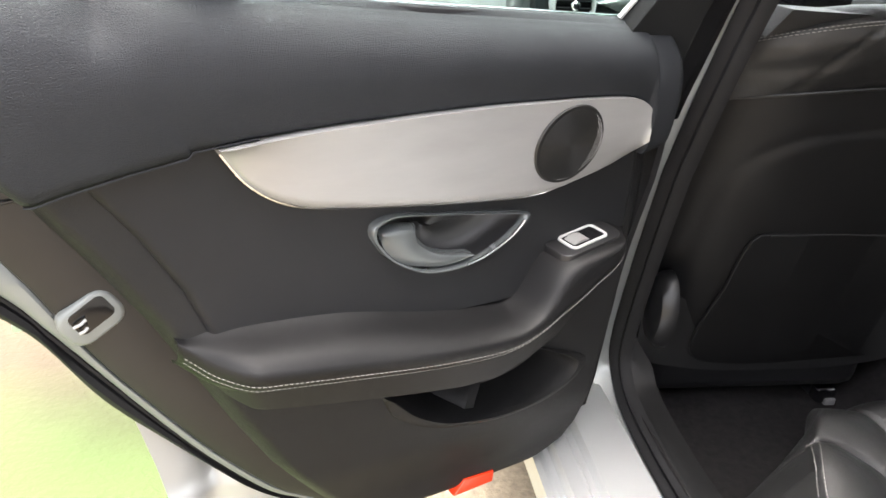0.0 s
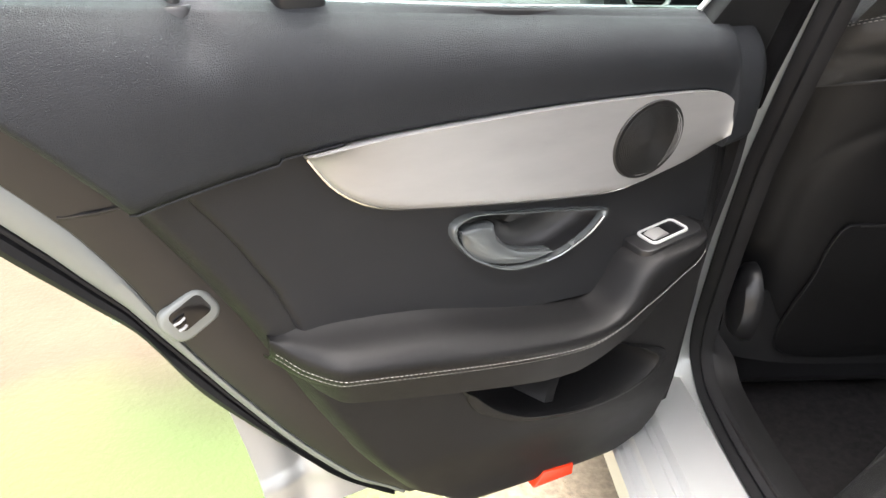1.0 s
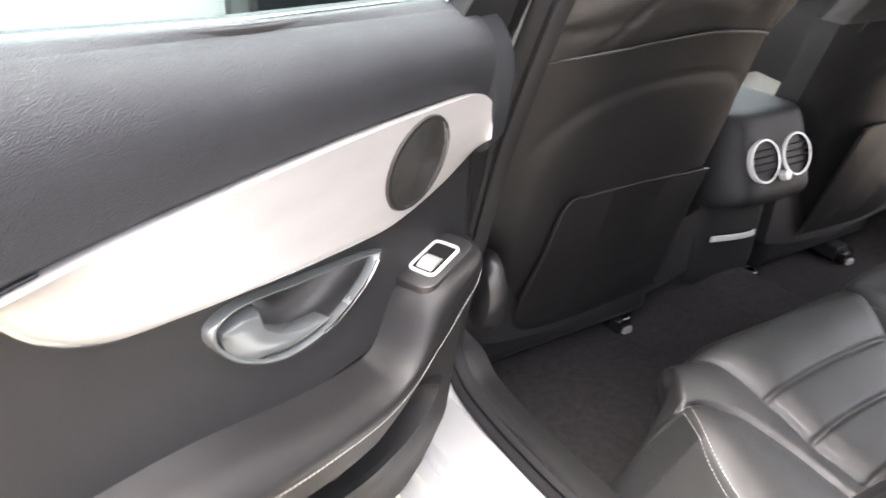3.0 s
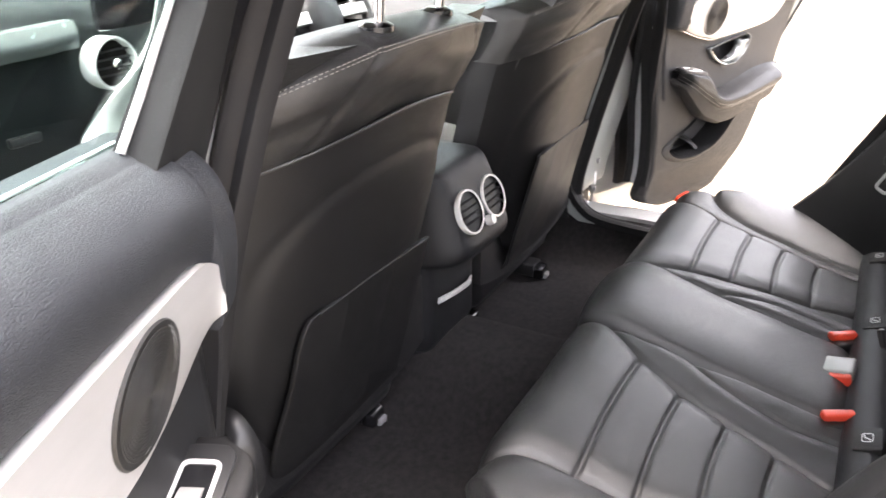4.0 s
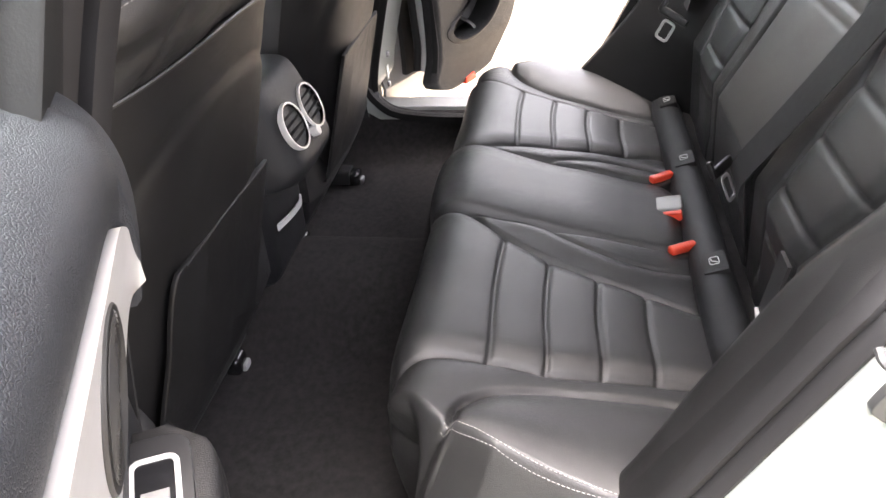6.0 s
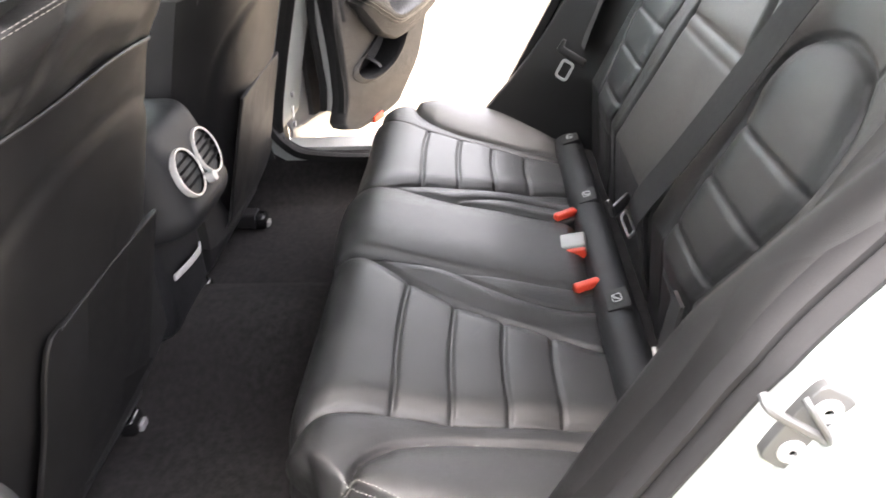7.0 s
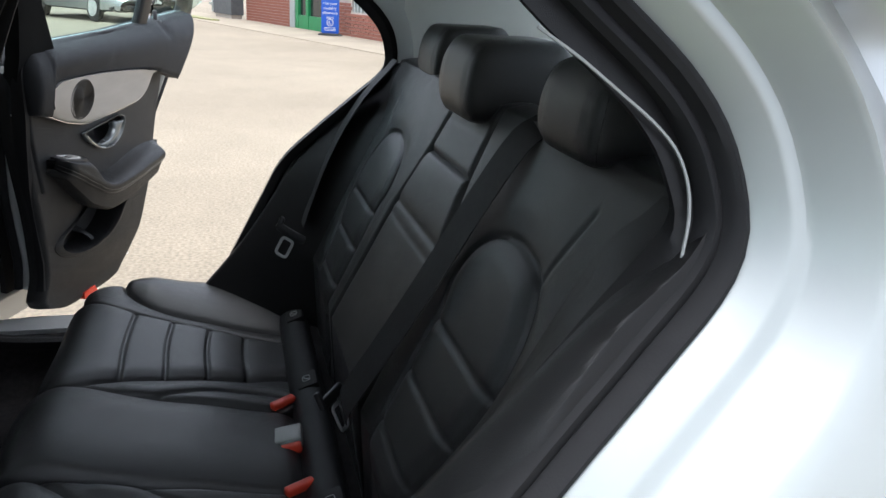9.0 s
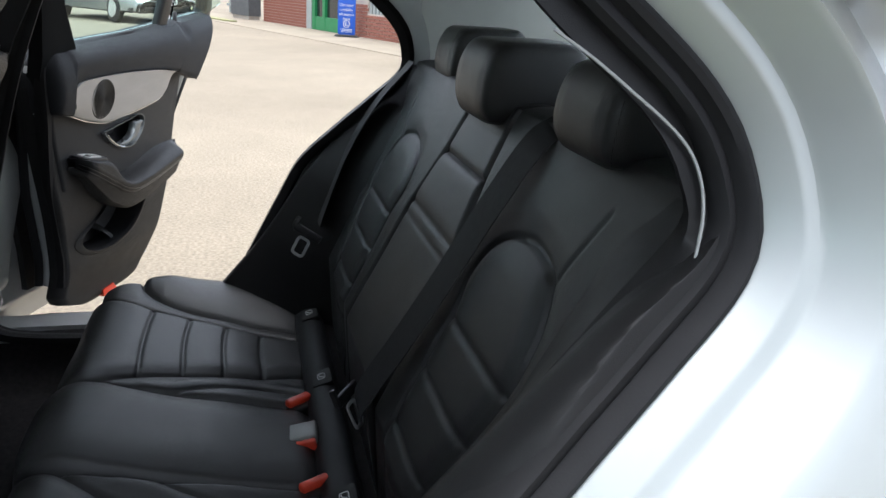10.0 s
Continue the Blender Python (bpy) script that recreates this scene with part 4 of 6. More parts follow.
def cushion_h(X, Q, mirror):
    """Lift of an outer cushion over its plain section; X is negative outwards."""
    edge = np.interp(Q, [.0, .18, .30, .344, .40, .50, .60], [-.620, -.612, -.580, -.553, -.515, -.50, -.50])
    xb = np.interp(Q, [.03, .108, .166, .240, .304, .338, .346, .40], [-.440, -.443, -.452, -.464, -.489, -.523, -.556, -.62])
    pad = np.clip((xb - X) / np.maximum(.03, xb - edge + .015), 0, 1)
    h = .030 * (1 - (1 - pad) ** 2.4) * sstep(.42, .28, Q) - .016 * pad ** 4
    h = h - .20 * np.clip((edge - X) / .055, 0, 1.6) ** 1.6
    h = h + .012 * sstep(-.22, -.13, X) * sstep(.40, .20, Q)
    # channel between panel and bolster
    po, pi = seg_dist(X, Q, PANEL_OUT), seg_dist(X, Q, PANEL_IN)
    inner_x = np.interp(Q, [p[1] for p in PANEL_IN[::-1]], [p[0] for p in PANEL_IN[::-1]])
    outer_x = np.interp(Q, [p[1] for p in PANEL_OUT[::-1]], [p[0] for p in PANEL_OUT[::-1]])
    inside = (X < inner_x) & (X > outer_x)
    puff = .007 * (1 - np.exp(-(np.minimum(po, pi) / .018) ** 2)) * inside
    for k, q in enumerate(RIB_Q):
        d = np.where(inside, np.abs(Q - q - .010 * np.sin((X - outer_x) / (inner_x - outer_x + 1e-9) * math.pi) * 0.6), 1)
        puff -= .0042 * np.exp(-(d / .0034) ** 2) + .0016 * np.exp(-(d / .016) ** 2)
    h = h + puff
    for line, dep, wd in ((PANEL_OUT, .0065, .0045), (PANEL_IN, .0065, .0045), (WAVE, .005, .004), (BOLSTER, .007, .005)):
        d = seg_dist(X, Q, line)
        h = h - dep * np.exp(-(d / wd) ** 2) - .004 * np.exp(-(d / .022) ** 2)
    # wave fold stands a little proud
    h = h + .004 * np.exp(-((seg_dist(X, Q, [(a - .018, b) for a, b in WAVE])) / .014) ** 2)
    return h


def cushion_part(name, x0, x1, fn, nx, nq, label):
    xs, qs = np.linspace(x0, x1, nx), np.concatenate([np.linspace(-.02, .42, int(nq * .75)), np.linspace(.425, .62, nq - int(nq * .75))])
    X, Q = np.meshgrid(xs, qs)
    H = fn(X, Q)
    edge = np.minimum(X - x0, x1 - X)
    H = H - .014 * (1 - np.clip(edge / .014, 0, 1)) ** 2
    lump = np.array([[noise.noise((x * 9, q * 9, x0 * 7)) for x in xs] for q in qs])
    H = H + .0022 * lump
    front = [cushion_point(X[j, i], Q[j, i], H[j, i]) for j in range(len(qs)) for i in range(nx)]
    n, nv = len(front), len(qs)
    back = [(p[0], min(p[1], .36), .27) for p in front]
    F = grid_faces(nx, nv)
    rim = [i for i in range(nx)] + [j * nx + nx - 1 for j in range(1, nv)] + [(nv - 1) * nx + i for i in range(nx - 2, -1, -1)] + [j * nx for j in range(nv - 2, 0, -1)]
    V = front + [back[r] for r in rim]
    F += [(a, b, n + (k + 1) % len(rim), n + k) for k, (a, b) in enumerate(zip(rim, rim[1:] + rim[:1]))]
    return mk(name, V, F, M_SEAT, bench, label, angle=75)


cushion_part("cushion_side", -.648, -.112, lambda X, Q: cushion_h(X, Q, 1), 200, 230, "black leather side cushion with five ribs")
cushion_part("cushion_side", .112, .648, lambda X, Q: cushion_h(-X, Q, -1), 200, 230, "black leather side cushion with five ribs")
cushion_part("cushion_middle", -.112, .112, lambda X, Q: .020 - .016 * np.abs(X / .112) ** 3 - .02 * sstep(.06, .0, Q), 60, 120, "smooth black leather middle cushion")
for side in (-1, 1):
    for off in (0, .0055):
        pts = [(-.551 - off, .352), (-.566 - off, .325), (-.585 - off, .285), (-.603 - off, .220), (-.614 - off, .160), (-.622 - off, .09)]
        line = []
        for a, b in [tuple(p) for p in spline(pts, 70)]:
            h = float(cushion_h(np.array([a]), np.array([b]), 1)[0])
            p = cushion_point(a, b, h + .0012)
            line.append(np.array((-side * p[0], p[1], p[2])))
        V, F = stitches(line, .0034, .0016, .0004)
        tagged(mk("stitching", V, F, M_THREAD, bench), kind="stuff")


def back_y(z):
    return -.05 - .49 * (max(z, .60) - .625) - .06 * max(0, .60 - z) - .10 * max(0, z - .955) ** 1.2


BN = np.array([0, 1, .49]) / math.hypot(1, .49)


def split_x(z):
    return float(np.interp(z, [.45, .65, .80, .90, .97], [.150, .150, .132, .100, .088]))


OVAL = [(-.216, .50), (-.216, .627), (-.216, .694), (-.216, .766), (-.205, .80), (-.217, .84), (-.254, .867), (-.311, .878), (-.372, .869), (-.40, .845), (-.419, .808), (-.421, .757),
        (-.401, .692), (-.375, .630), (-.352, .565), (-.335, .50)]
OVAL = [tuple(p) for p in spline(OVAL, 90)]
RIB_Z = (.757, .693, .627, .566)


def back_h(X, Z):
    d = seg_dist(X, Z, OVAL)
    xo = np.interp(Z, [.50, .565, .63, .692, .757, .808, .845, .869, .878], [-.335, -.352, -.375, -.401, -.421, -.419, -.40, -.372, -.311])
    xi = np.interp(Z, [.50, .766, .80, .84, .867, .878], [-.216, -.216, -.205, -.217, -.254, -.311])
    inside = (X > xo) & (X < xi) & (Z < .876)
    h = .007 * (1 - np.exp(-(d / .018) ** 2)) * inside + .004 * (1 - np.exp(-(d / .02) ** 2)) * (~inside)
    h = h - .0048 * np.exp(-(d / .0036) ** 2)
    for z in RIB_Z:
        dz = np.where(inside, np.abs(Z - z), 1)
        h = h - .0036 * np.exp(-(dz / .0032) ** 2) - .0008 * np.exp(-(dz / .014) ** 2)
    ds = seg_dist(X, Z, [(-.391, .864), (-.402, .89), (-.411, .915), (-.421, .94)])
    h = h - .0022 * np.exp(-(ds / .003) ** 2)
    return h


def back_part(name, x0f, x1f, fn, nx, nz, label, top=.985):
    zs = np.linspace(.385, top, nz)
    V = []
    for z in zs:
        xs = np.linspace(x0f(z), x1f(z), nx)
        H = fn(xs, np.full(nx, z))
        e = np.minimum(xs - xs[0], xs[-1] - xs)
        H = H - .014 * (1 - np.clip(e / .012, 0, 1)) ** 2
        for x, h in zip(xs, H):
            h = h + .0022 * noise.noise((x * 8, z * 8, 3.0))
            V.append((x, back_y(z) + BN[1] * h, z + BN[2] * h))
    # roll over the top to the shelf
    last = V[-nx:]
    rows = 10
    for k in range(1, rows + 1):
        t = k / rows * math.radians(110)
        for p in last:
            V.append((p[0], p[1] - .045 * math.sin(t) - .03 * k / rows, p[2] + .018 * math.sin(t) - .030 * (1 - math.cos(t))))
    nv = nz + rows
    n = len(V)
    F = grid_faces(nx, nv)
    rim = [i for i in range(nx)] + [j * nx + nx - 1 for j in range(1, nv)] + [(nv - 1) * nx + i for i in range(nx - 2, -1, -1)] + [j * nx for j in range(nv - 2, 0, -1)]
    V = V + [(V[r][0], V[r][1] - .09, V[r][2] - .03) for r in rim]
    F += [(a, b, n + (k + 1) % len(rim), n + k) for k, (a, b) in enumerate(zip(rim, rim[1:] + rim[:1]))]
    return mk(name, V, F, M_SEAT, bench, label, angle=75)


back_part("backrest_side", lambda z: -.560, lambda z: -split_x(z), back_h, 170, 170, "black leather side backrest with an arched ribbed panel")
back_part("backrest_side", lambda z: split_x(z), lambda z: .560, lambda X, Z: back_h(-X, Z), 170, 170, "black leather side backrest with an arched ribbed panel")


def mid_h(X, Z):
    h = .004 + np.zeros_like(X)
    for z, dep in ((.945, .0010), (.893, .006), (.806, .0026), (.786, .0018)):
        h = h - dep * np.exp(-((Z - z) / .0035) ** 2)
    return h + .003 * ((Z > .81) & (Z < .89)) * (1 - np.exp(-(np.minimum(Z - .806, .893 - Z) / .012) ** 2))


back_part("backrest_middle", lambda z: -split_x(z), lambda z: split_x(z), mid_h, 60, 170, "black leather middle backrest with a folding armrest")

# side bolsters running out to the door openings
for side in (-1, 1):
    RZ = [.43, .50, .60, .724, .778, .842, .916, .958, 1.0] if side < 0 else [.43, .488, .612, .732, .79, .848, .90, .938, 1.0]
    RY = [.205, .158, .108, .046, .005, -.051, -.127, -.183, -.215] if side < 0 else [.225, .186, .085, .010, -.035, -.085, -.140, -.188, -.225]

    RIDGE = spline(list(zip(RZ, RY)), 120)

    def bol(a, b):
        z = .43 + .548 * b
        ridge = float(np.interp(z, [q[0] for q in RIDGE], [q[1] for q in RIDGE]))
        flat = back_y(z) - .006
        if a < .8:
            t = a / .8
            x = .425 + .160 * t
            y = flat + (ridge - flat) * (.6 * t + .4 * t ** 1.8)
        else:        # rolls over the ridge to the door trim
            t = (a - .8) / .2
            x = .585 + .052 * math.sin(t * math.pi / 2)
            y = ridge - .040 * (1 - math.cos(t * math.pi / 2)) + .004 * math.sin(t * math.pi)
        y += .0025 * noise.noise((x * 9, z * 9, 5.0))
        return (side * min(x, side_x(z) - .006), y, z)
    V, F = shell(bol, 60, 70, (0, -.05, 0))
    mk("side_bolster", V, F, M_SHELL, bench, "black leather side bolster beside the door opening")

finish("filler", box(0, -.035, .415, 1.10, .05, .07, .012, 2), M_CARPET, bench)
# rail with anchor flaps between cushion and back
V, F = sweep([(-.56, .004, .447), (-.3, .004, .450), (.0, .004, .451), (.3, .004, .450), (.56, .004, .447)], [(.030 * math.cos(t), .022 * math.sin(t)) for t in np.linspace(0, 2 * math.pi, 19)[:-1]], up=(0, .3, 1))
mk("anchor_rail", V, F, M_HARD, bench, "rounded black rail between cushion and backrest")
for x in (-.450, -.170, .170, .450):
    pl = lambda a, b, d, x=x: (x + a, .004 + b * .93 + d * .37, .4735 - b * .33 + d * .93)
    V, F = prism(rrect(.050, .036, .004, 3), pl, -.012, .002, .0015)
    flap = mk("anchor_flap", V, F, M_LOWER, bench, "black child seat anchor flap")
    V, F = sweep([np.array(pl(a, b, .0036)) for a, b in rrect(.018, .013, .003, 3)], ring(.0006, 5), True)
    mk("symbol", V, F, M_WHITE, flap, "small white printed symbol")
    V, F = sweep([np.array(pl(-.005, -.004, .0036)), np.array(pl(.0, .003, .0036)), np.array(pl(.006, .004, .0036))], ring(.0008, 5))
    mk("symbol", V, F, M_WHITE, flap)


# buckles
def buckle_red(x, y, z, yaw, tilt):
    b = empty("belt_buckle", "red topped seat belt buckle lying between the cushions", "belt buckle", Matrix.Translation((x, y, z)) @ Euler((radians(tilt), 0, radians(yaw))).to_matrix().to_4x4(), "belt buckles")
    finish("button", box(0, 0, .006, .046, .015, .013, .004, 3), M_RED, b, "red release button")
    finish("body", box(0, -.008, -.008, .050, .022, .018, .005, 3), M_SATIN, b)
    return b


buckle_red(.122, .048, .455, -55, 4)
buckle_red(-.112, .040, .455, -62, 4)
mb = empty("belt_buckle", "grey topped middle belt buckle with a red button", "belt buckle", Matrix.Translation((.010, .050, .462)) @ Euler((radians(-12), 0, radians(-4))).to_matrix().to_4x4(), "belt buckles")
finish("body", box(0, .0, 0, .046, .050, .020, .004, 3), plain("grey_buckle_plastic", (.16, .16, .155), (.20, .20, .19), (.3, .45), 0, 700, .05), mb, "grey buckle cover")
finish("button", box(-.026, .0, -.003, .010, .046, .018, .003, 3), M_RED, mb, "red release button")


# belts
def ribbon(P, side_v, width=.047, th=.0012):
    P = even([np.array(p, float) for p in spline(P, 60)], 50)
    V = []
    for p in P:
        s = np.array(side_v(p) if callable(side_v) else side_v, float)
        s /= np.linalg.norm(s)
        V += [p - s * width / 2, p + s * width / 2]
    n = len(V)
    t = np.array((0, .0012, .0006))
    V2 = [v + t for v in V]
    F = [(2 * i, 2 * i + 1, 2 * i + 3, 2 * i + 2) for i in range(len(P) - 1)]
    F += [tuple(x + n for x in f) for f in F]
    for i in range(len(P) - 1):
        F += [(2 * i, 2 * i + 2, n + 2 * i + 2, n + 2 * i), (2 * i + 1, 2 * i + 3, n + 2 * i + 3, n + 2 * i + 1)]
    return V + V2, F


def tongue(parent, m):
    V, F = sweep([np.array((a, b, 0)) for a, b in rrect(.024, .036, .006, 4)], rrect(.006, .0025, .001, 2), True, up=(0, 0, 1))
    t = mk("tongue", V, F, M_STEEL, parent, "bright steel belt tongue")
    t.matrix_world = m
    finish("slot", box(0, .032, .0, .062, .016, .008, .003, 3), M_SATIN, t, "black moulded belt slot")
    finish("slot_end", box(-.030, .040, .0, .010, .026, .008, .003, 2), M_SATIN, t)
    return t


belt = empty("seat_belt", "black seat belt hanging over the middle of the backrest", "seat belt", group="seat belts")
yb = lambda z, o=.012: back_y(z) + o
V, F = ribbon([(-.212, yb(.985, -.01), .990), (-.207, yb(.966, .012), .966), (-.195, yb(.89, .018), .89), (-.180, yb(.78, .020), .78), (-.162, yb(.69, .022), .69), (-.138, yb(.61, .022), .61), (-.112, yb(.575, .020), .575)], (1, 0, .12), .064)
mk("webbing", V, F, M_WEB, belt, "wide black webbing")
tongue(belt, Matrix.Translation((-.080, -.020, .548)) @ Euler((radians(64), 0, radians(-32))).to_matrix().to_4x4())
# loose end down to the rail
V, F = ribbon([(-.116, yb(.590, .012), .590), (-.125, yb(.54, .010), .54), (-.150, yb(.48, .006), .48)], (1, 0, .2), .046)
mk("webbing", V, F, M_WEB, belt)
for side in (-1, 1):
    belt = empty("seat_belt", "black outer seat belt lying along the side bolster", "seat belt", group="seat belts")
    V, F = ribbon([(-.47, .012, .625), (-.466, .014, .57), (-.46, .010, .50)] if side < 0 else [(side * .50, back_y(.975) + .02, .990), (side * .53, back_y(.90) + .050, .90), (side * .525, back_y(.80) + .058, .80), (side * .500, back_y(.70) + .052, .70), (side * .475, back_y(.66) + .05, .66)], (1, 0, 0))
    mk("webbing", V, F, M_WEB, belt, "black webbing")
    if side > 0:
        ax = Vector((-.45, -.80, -.40)).normalized()
        az = ax.cross(Vector((0, -.45, .90))).normalized()
        tongue(belt, Matrix.Translation((.450, .022, .622)) @ Matrix((ax, az.cross(ax), az)).transposed().to_4x4())
    else:
        V, F = shell(lambda a, b: (-.485 + .03 * a, .018 - .01 * b, .600 + .075 * b), 6, 8, (0, .004, 0))
        mk("belt_guide", V, F, M_SATIN, belt, "black plastic belt guide")
        V, F = sweep([(-.487, .022, .600), (-.470, .024, .601), (-.452, .022, .602)], rrect(.006, .003, .001, 2))
        mk("bright_edge", V, F, M_STEEL, belt)


# headrests
def headrest(x, z, w, h, d, y, label):
    hr = empty("headrest", label, "headrest", Matrix.Translation((x, y, z)), "rear headrests")

    def pad(a, b):
        # a round the block in plan, b from foot to crown
        th = 2 * math.pi * a
        e = 9.0
        cx, cy = math.cos(th), math.sin(th)
        r = (abs(cx) ** e + abs(cy) ** e) ** (-1 / e)
        k = 1 - .04 * (2 * b - 1) ** 4 - .02 * b
        capk = math.sin(math.pi * min(1, max(0, .5 + (b - .5) * .97))) ** .09
        lean = -.012 * b
        sx = w / 2 * r * cx * k * capk
        sy = d / 2 * r * cy * k * capk
        seam = .0025 * math.exp(-((abs(sx) - w * .36) / .004) ** 2)
        sy -= math.copysign(seam, sy)
        return (sx, sy + lean, .012 + h * b)
    nu, nv = 72, 28
    V = [pad(i / nu, j / (nv - 1)) for j in range(nv) for i in range(nu)]
    F = grid_faces(nu, nv, 0, True) + [tuple(range(nu)), tuple(range((nv - 1) * nu, nv * nu))]
    p = mk("pad", V, F, M_SEAT, hr, "black leather headrest pad", angle=70)
    for sx in (-1, 1):
        line = [np.array(pad((.5 if sx < 0 else 0) + (.118 if sx > 0 else -.118) * 1.0, b)) + np.array((sx * .0006, .0010, 0)) for b in np.linspace(.06, .93, 40)]
        V, F = stitches(line, .005, .003, .0006, (0, 1, 0))
        tagged(mk("stitching", V, F, M_SATIN, p), kind="stuff")
        V, F = sweep([(sx * w * .27, -.004, .03), (sx * w * .27, .0, -.03)], ring(.006, 10))
        mk("post", V, F, M_CHROME, hr, "bright steel headrest post")
    return hr


headrest(-.338, .964, .150, .094, .150, -.262, "low black leather headrest above the near side of the bench")
headrest(.008, .948, .170, .108, .150, -.248, "low black leather headrest in the middle of the bench")
headrest(.338, .956, .150, .100, .140, -.287, "low black leather headrest above the far side of the bench")


# ---- front seats ----
def front_seat(x0, label):
    seat = empty("front_seat", label, "car seat", Matrix.Translation((x0, 0, 0)), "front seats")

    def by(z):
        return .715 - .265 * (z - .36) - .02 * float(sstep(.85, 1.0, z))

    def outline(z):
        return float(np.interp(z, [.30, .42, .55, .70, .80, .88, .94, .985, 1.005], [.215, .235, .250, .257, .258, .256, .252, .236, .20]))

    def seam_z(x):
        return .884 + .012 * math.cos(x / .25 * math.pi / 2) - .036 * (abs(x) / .25) ** 2

    def lower(a, b):
        sx = 2 * a - 1
        z = .32 + (seam_z(sx * .25) - .32) * b
        w = outline(z)
        x = w * sx
        y = by(z) + .085 * abs(sx) ** 3.4 - .012 * (1 - sx * sx) + .05 * float(sstep(.42, .30, z))
        # arched middle panel between the side bolsters
        arch = max(abs(x) / .205, ((max(0, z - .66) / .175) ** 2.6 + (abs(x) / .205) ** 2.6) ** (1 / 2.6))
        panel = .0025 * math.exp(-((arch - 1) / .040) ** 2) - .003 * float(sstep(1.08, .88, arch))
        return (x, y + panel, z)
    V, F = shell(lower, 110, 100, lambda p: (0, .05, 0))
    mk("back_shell", V, F, M_SHELL, seat, "black grained seat back shell")

    def upper(a, b):
        sx = 2 * a - 1
        z0 = seam_z(sx * .25)
        t = b * 1.25
        zt = .985 - .055 * abs(sx) ** 3
        if t <= 1:
            z = z0 + (zt - z0) * t
            y = by(z) - .012 * math.sin(math.pi * min(1, t * .75)) - .006
        else:
            k = (t - 1) / .25
            z = zt + .012 * math.sin(k * math.pi * .8)
            y = by(zt) - .014 + .085 * k
        w = outline(min(z, .985 - .03 * abs(sx)))
        w = max(w, .19)
        groove = .004 * math.exp(-((abs(sx) - .44 - .22 * (1 - min(1, t))) / .012) ** 2)
        return (w * sx, y + .085 * abs(sx) ** 3.4 + groove - .004 * noise.noise((sx * 4, b * 5, x0)), z)
    V, F = shell(upper, 80, 44, lambda p: (0, .05, -.01))
    up = mk("upper_pad", V, F, M_SEAT, seat, "black leather upper back with pale stitching", angle=60)
    for off in (.765, .800):
        line = [np.array(upper(a, off)) + np.array((0, -.0015, .0008)) for a in np.linspace(.02, .98, 120)]
        V, F = stitches(line, .0042, .002, .00045)
        tagged(mk("stitching", V, F, M_THREAD, up), kind="stuff")
    # piping in the seam
    V, F = sweep([np.array(lower(a, 1.0)) + np.array((0, -.0005, 0)) for a in np.linspace(.03, .97, 60)], ring(.0022, 7))
    mk("piping", V, F, M_SEAT, seat)
    # map pocket panel
    out = [(-.148, .40), (.146, .40), (.150, .42), (.152, .615), (.148, .650), (.143, .657), (.0, .664), (-.120, .661), (-.136, .655), (-.146, .638), (-.152, .57)]
    sg = 1 if x0 > 0 else -1
    out = [(-sg * a if True else a, b) for a, b in out]
    V, F = prism([tuple(p) for p in even(spline(out, 120, True), 80, True)], lambda a, b, d: (a, by(b) - .008 - d, b), .0, .006, .003)
    mk("map_pocket", V, F, M_SHELL, seat, "black map pocket panel on the seat back")
    line = [np.array((a, by(b) - .0150, b)) for a, b in ((sg * .118, .6595), (.0, .6625), (-sg * .142, .6565))]
    V, F = sweep(line, ring(.0018, 6))
    mk("pocket_edge", V, F, M_LOWER, seat)
    # front padding and cushion
    def fpad(a, b):
        sx = 2 * a - 1
        z = .40 + .585 * b
        return (outline(z) * sx * (.98 - .10 * b), by(z) + .080 + .020 * abs(sx) ** 3 + .02 * math.sin(math.pi * b) - .02 * b ** 4, z)
    V, F = shell(fpad, 40, 30, (0, -.05, 0))
    mk("backrest_front", V, F, M_SEAT, seat)
    def cush(a, b):
        sx = 2 * a - 1
        return (.255 * sx, .70 + .52 * b, .50 + .06 * b + .03 * abs(sx) ** 3 - .04 * float(sstep(.9, 1, b)))
    V, F = shell(cush, 30, 30, (0, 0, -.13))
    mk("cushion", V, F, M_SEAT, seat)
    # headrest with posts
    def hp(a, b):
        th = 2 * math.pi * a
        cx, cy = math.cos(th), math.sin(th)
        r = (abs(cx) ** 3 + abs(cy) ** 3) ** (-1 / 3)
        k = math.sin(math.pi * min(1, max(0, .5 + (b - .5) * .97))) ** .35
        return (.14 * r * cx * k, by(1.0) + .02 - .02 * b + .05 * r * cy * k, 1.035 + .19 * b)
    V = [hp(i / 48, j / 19) for j in range(20) for i in range(48)]
    F = grid_faces(48, 20, 0, True) + [tuple(range(48)), tuple(range(19 * 48, 20 * 48))]
    mk("headrest", V, F, M_SEAT, seat, "black leather headrest")
    for sx in (-.065, .065):
        V, F = sweep([(sx, by(1.0) + .03, .95), (sx, by(1.0) + .022, 1.07)], ring(.006, 10))
        mk("headrest_post", V, F, M_CHROME, seat)
        V, F = turned([(.020, -.006), (.019, .006), (.012, .010), (.007, .010)], lambda a, b, d, sx=sx: (sx + a, by(1.0) + .03 + b, .990 + d), 18)
        mk("post_collar", V, F, M_GLOSS, seat)
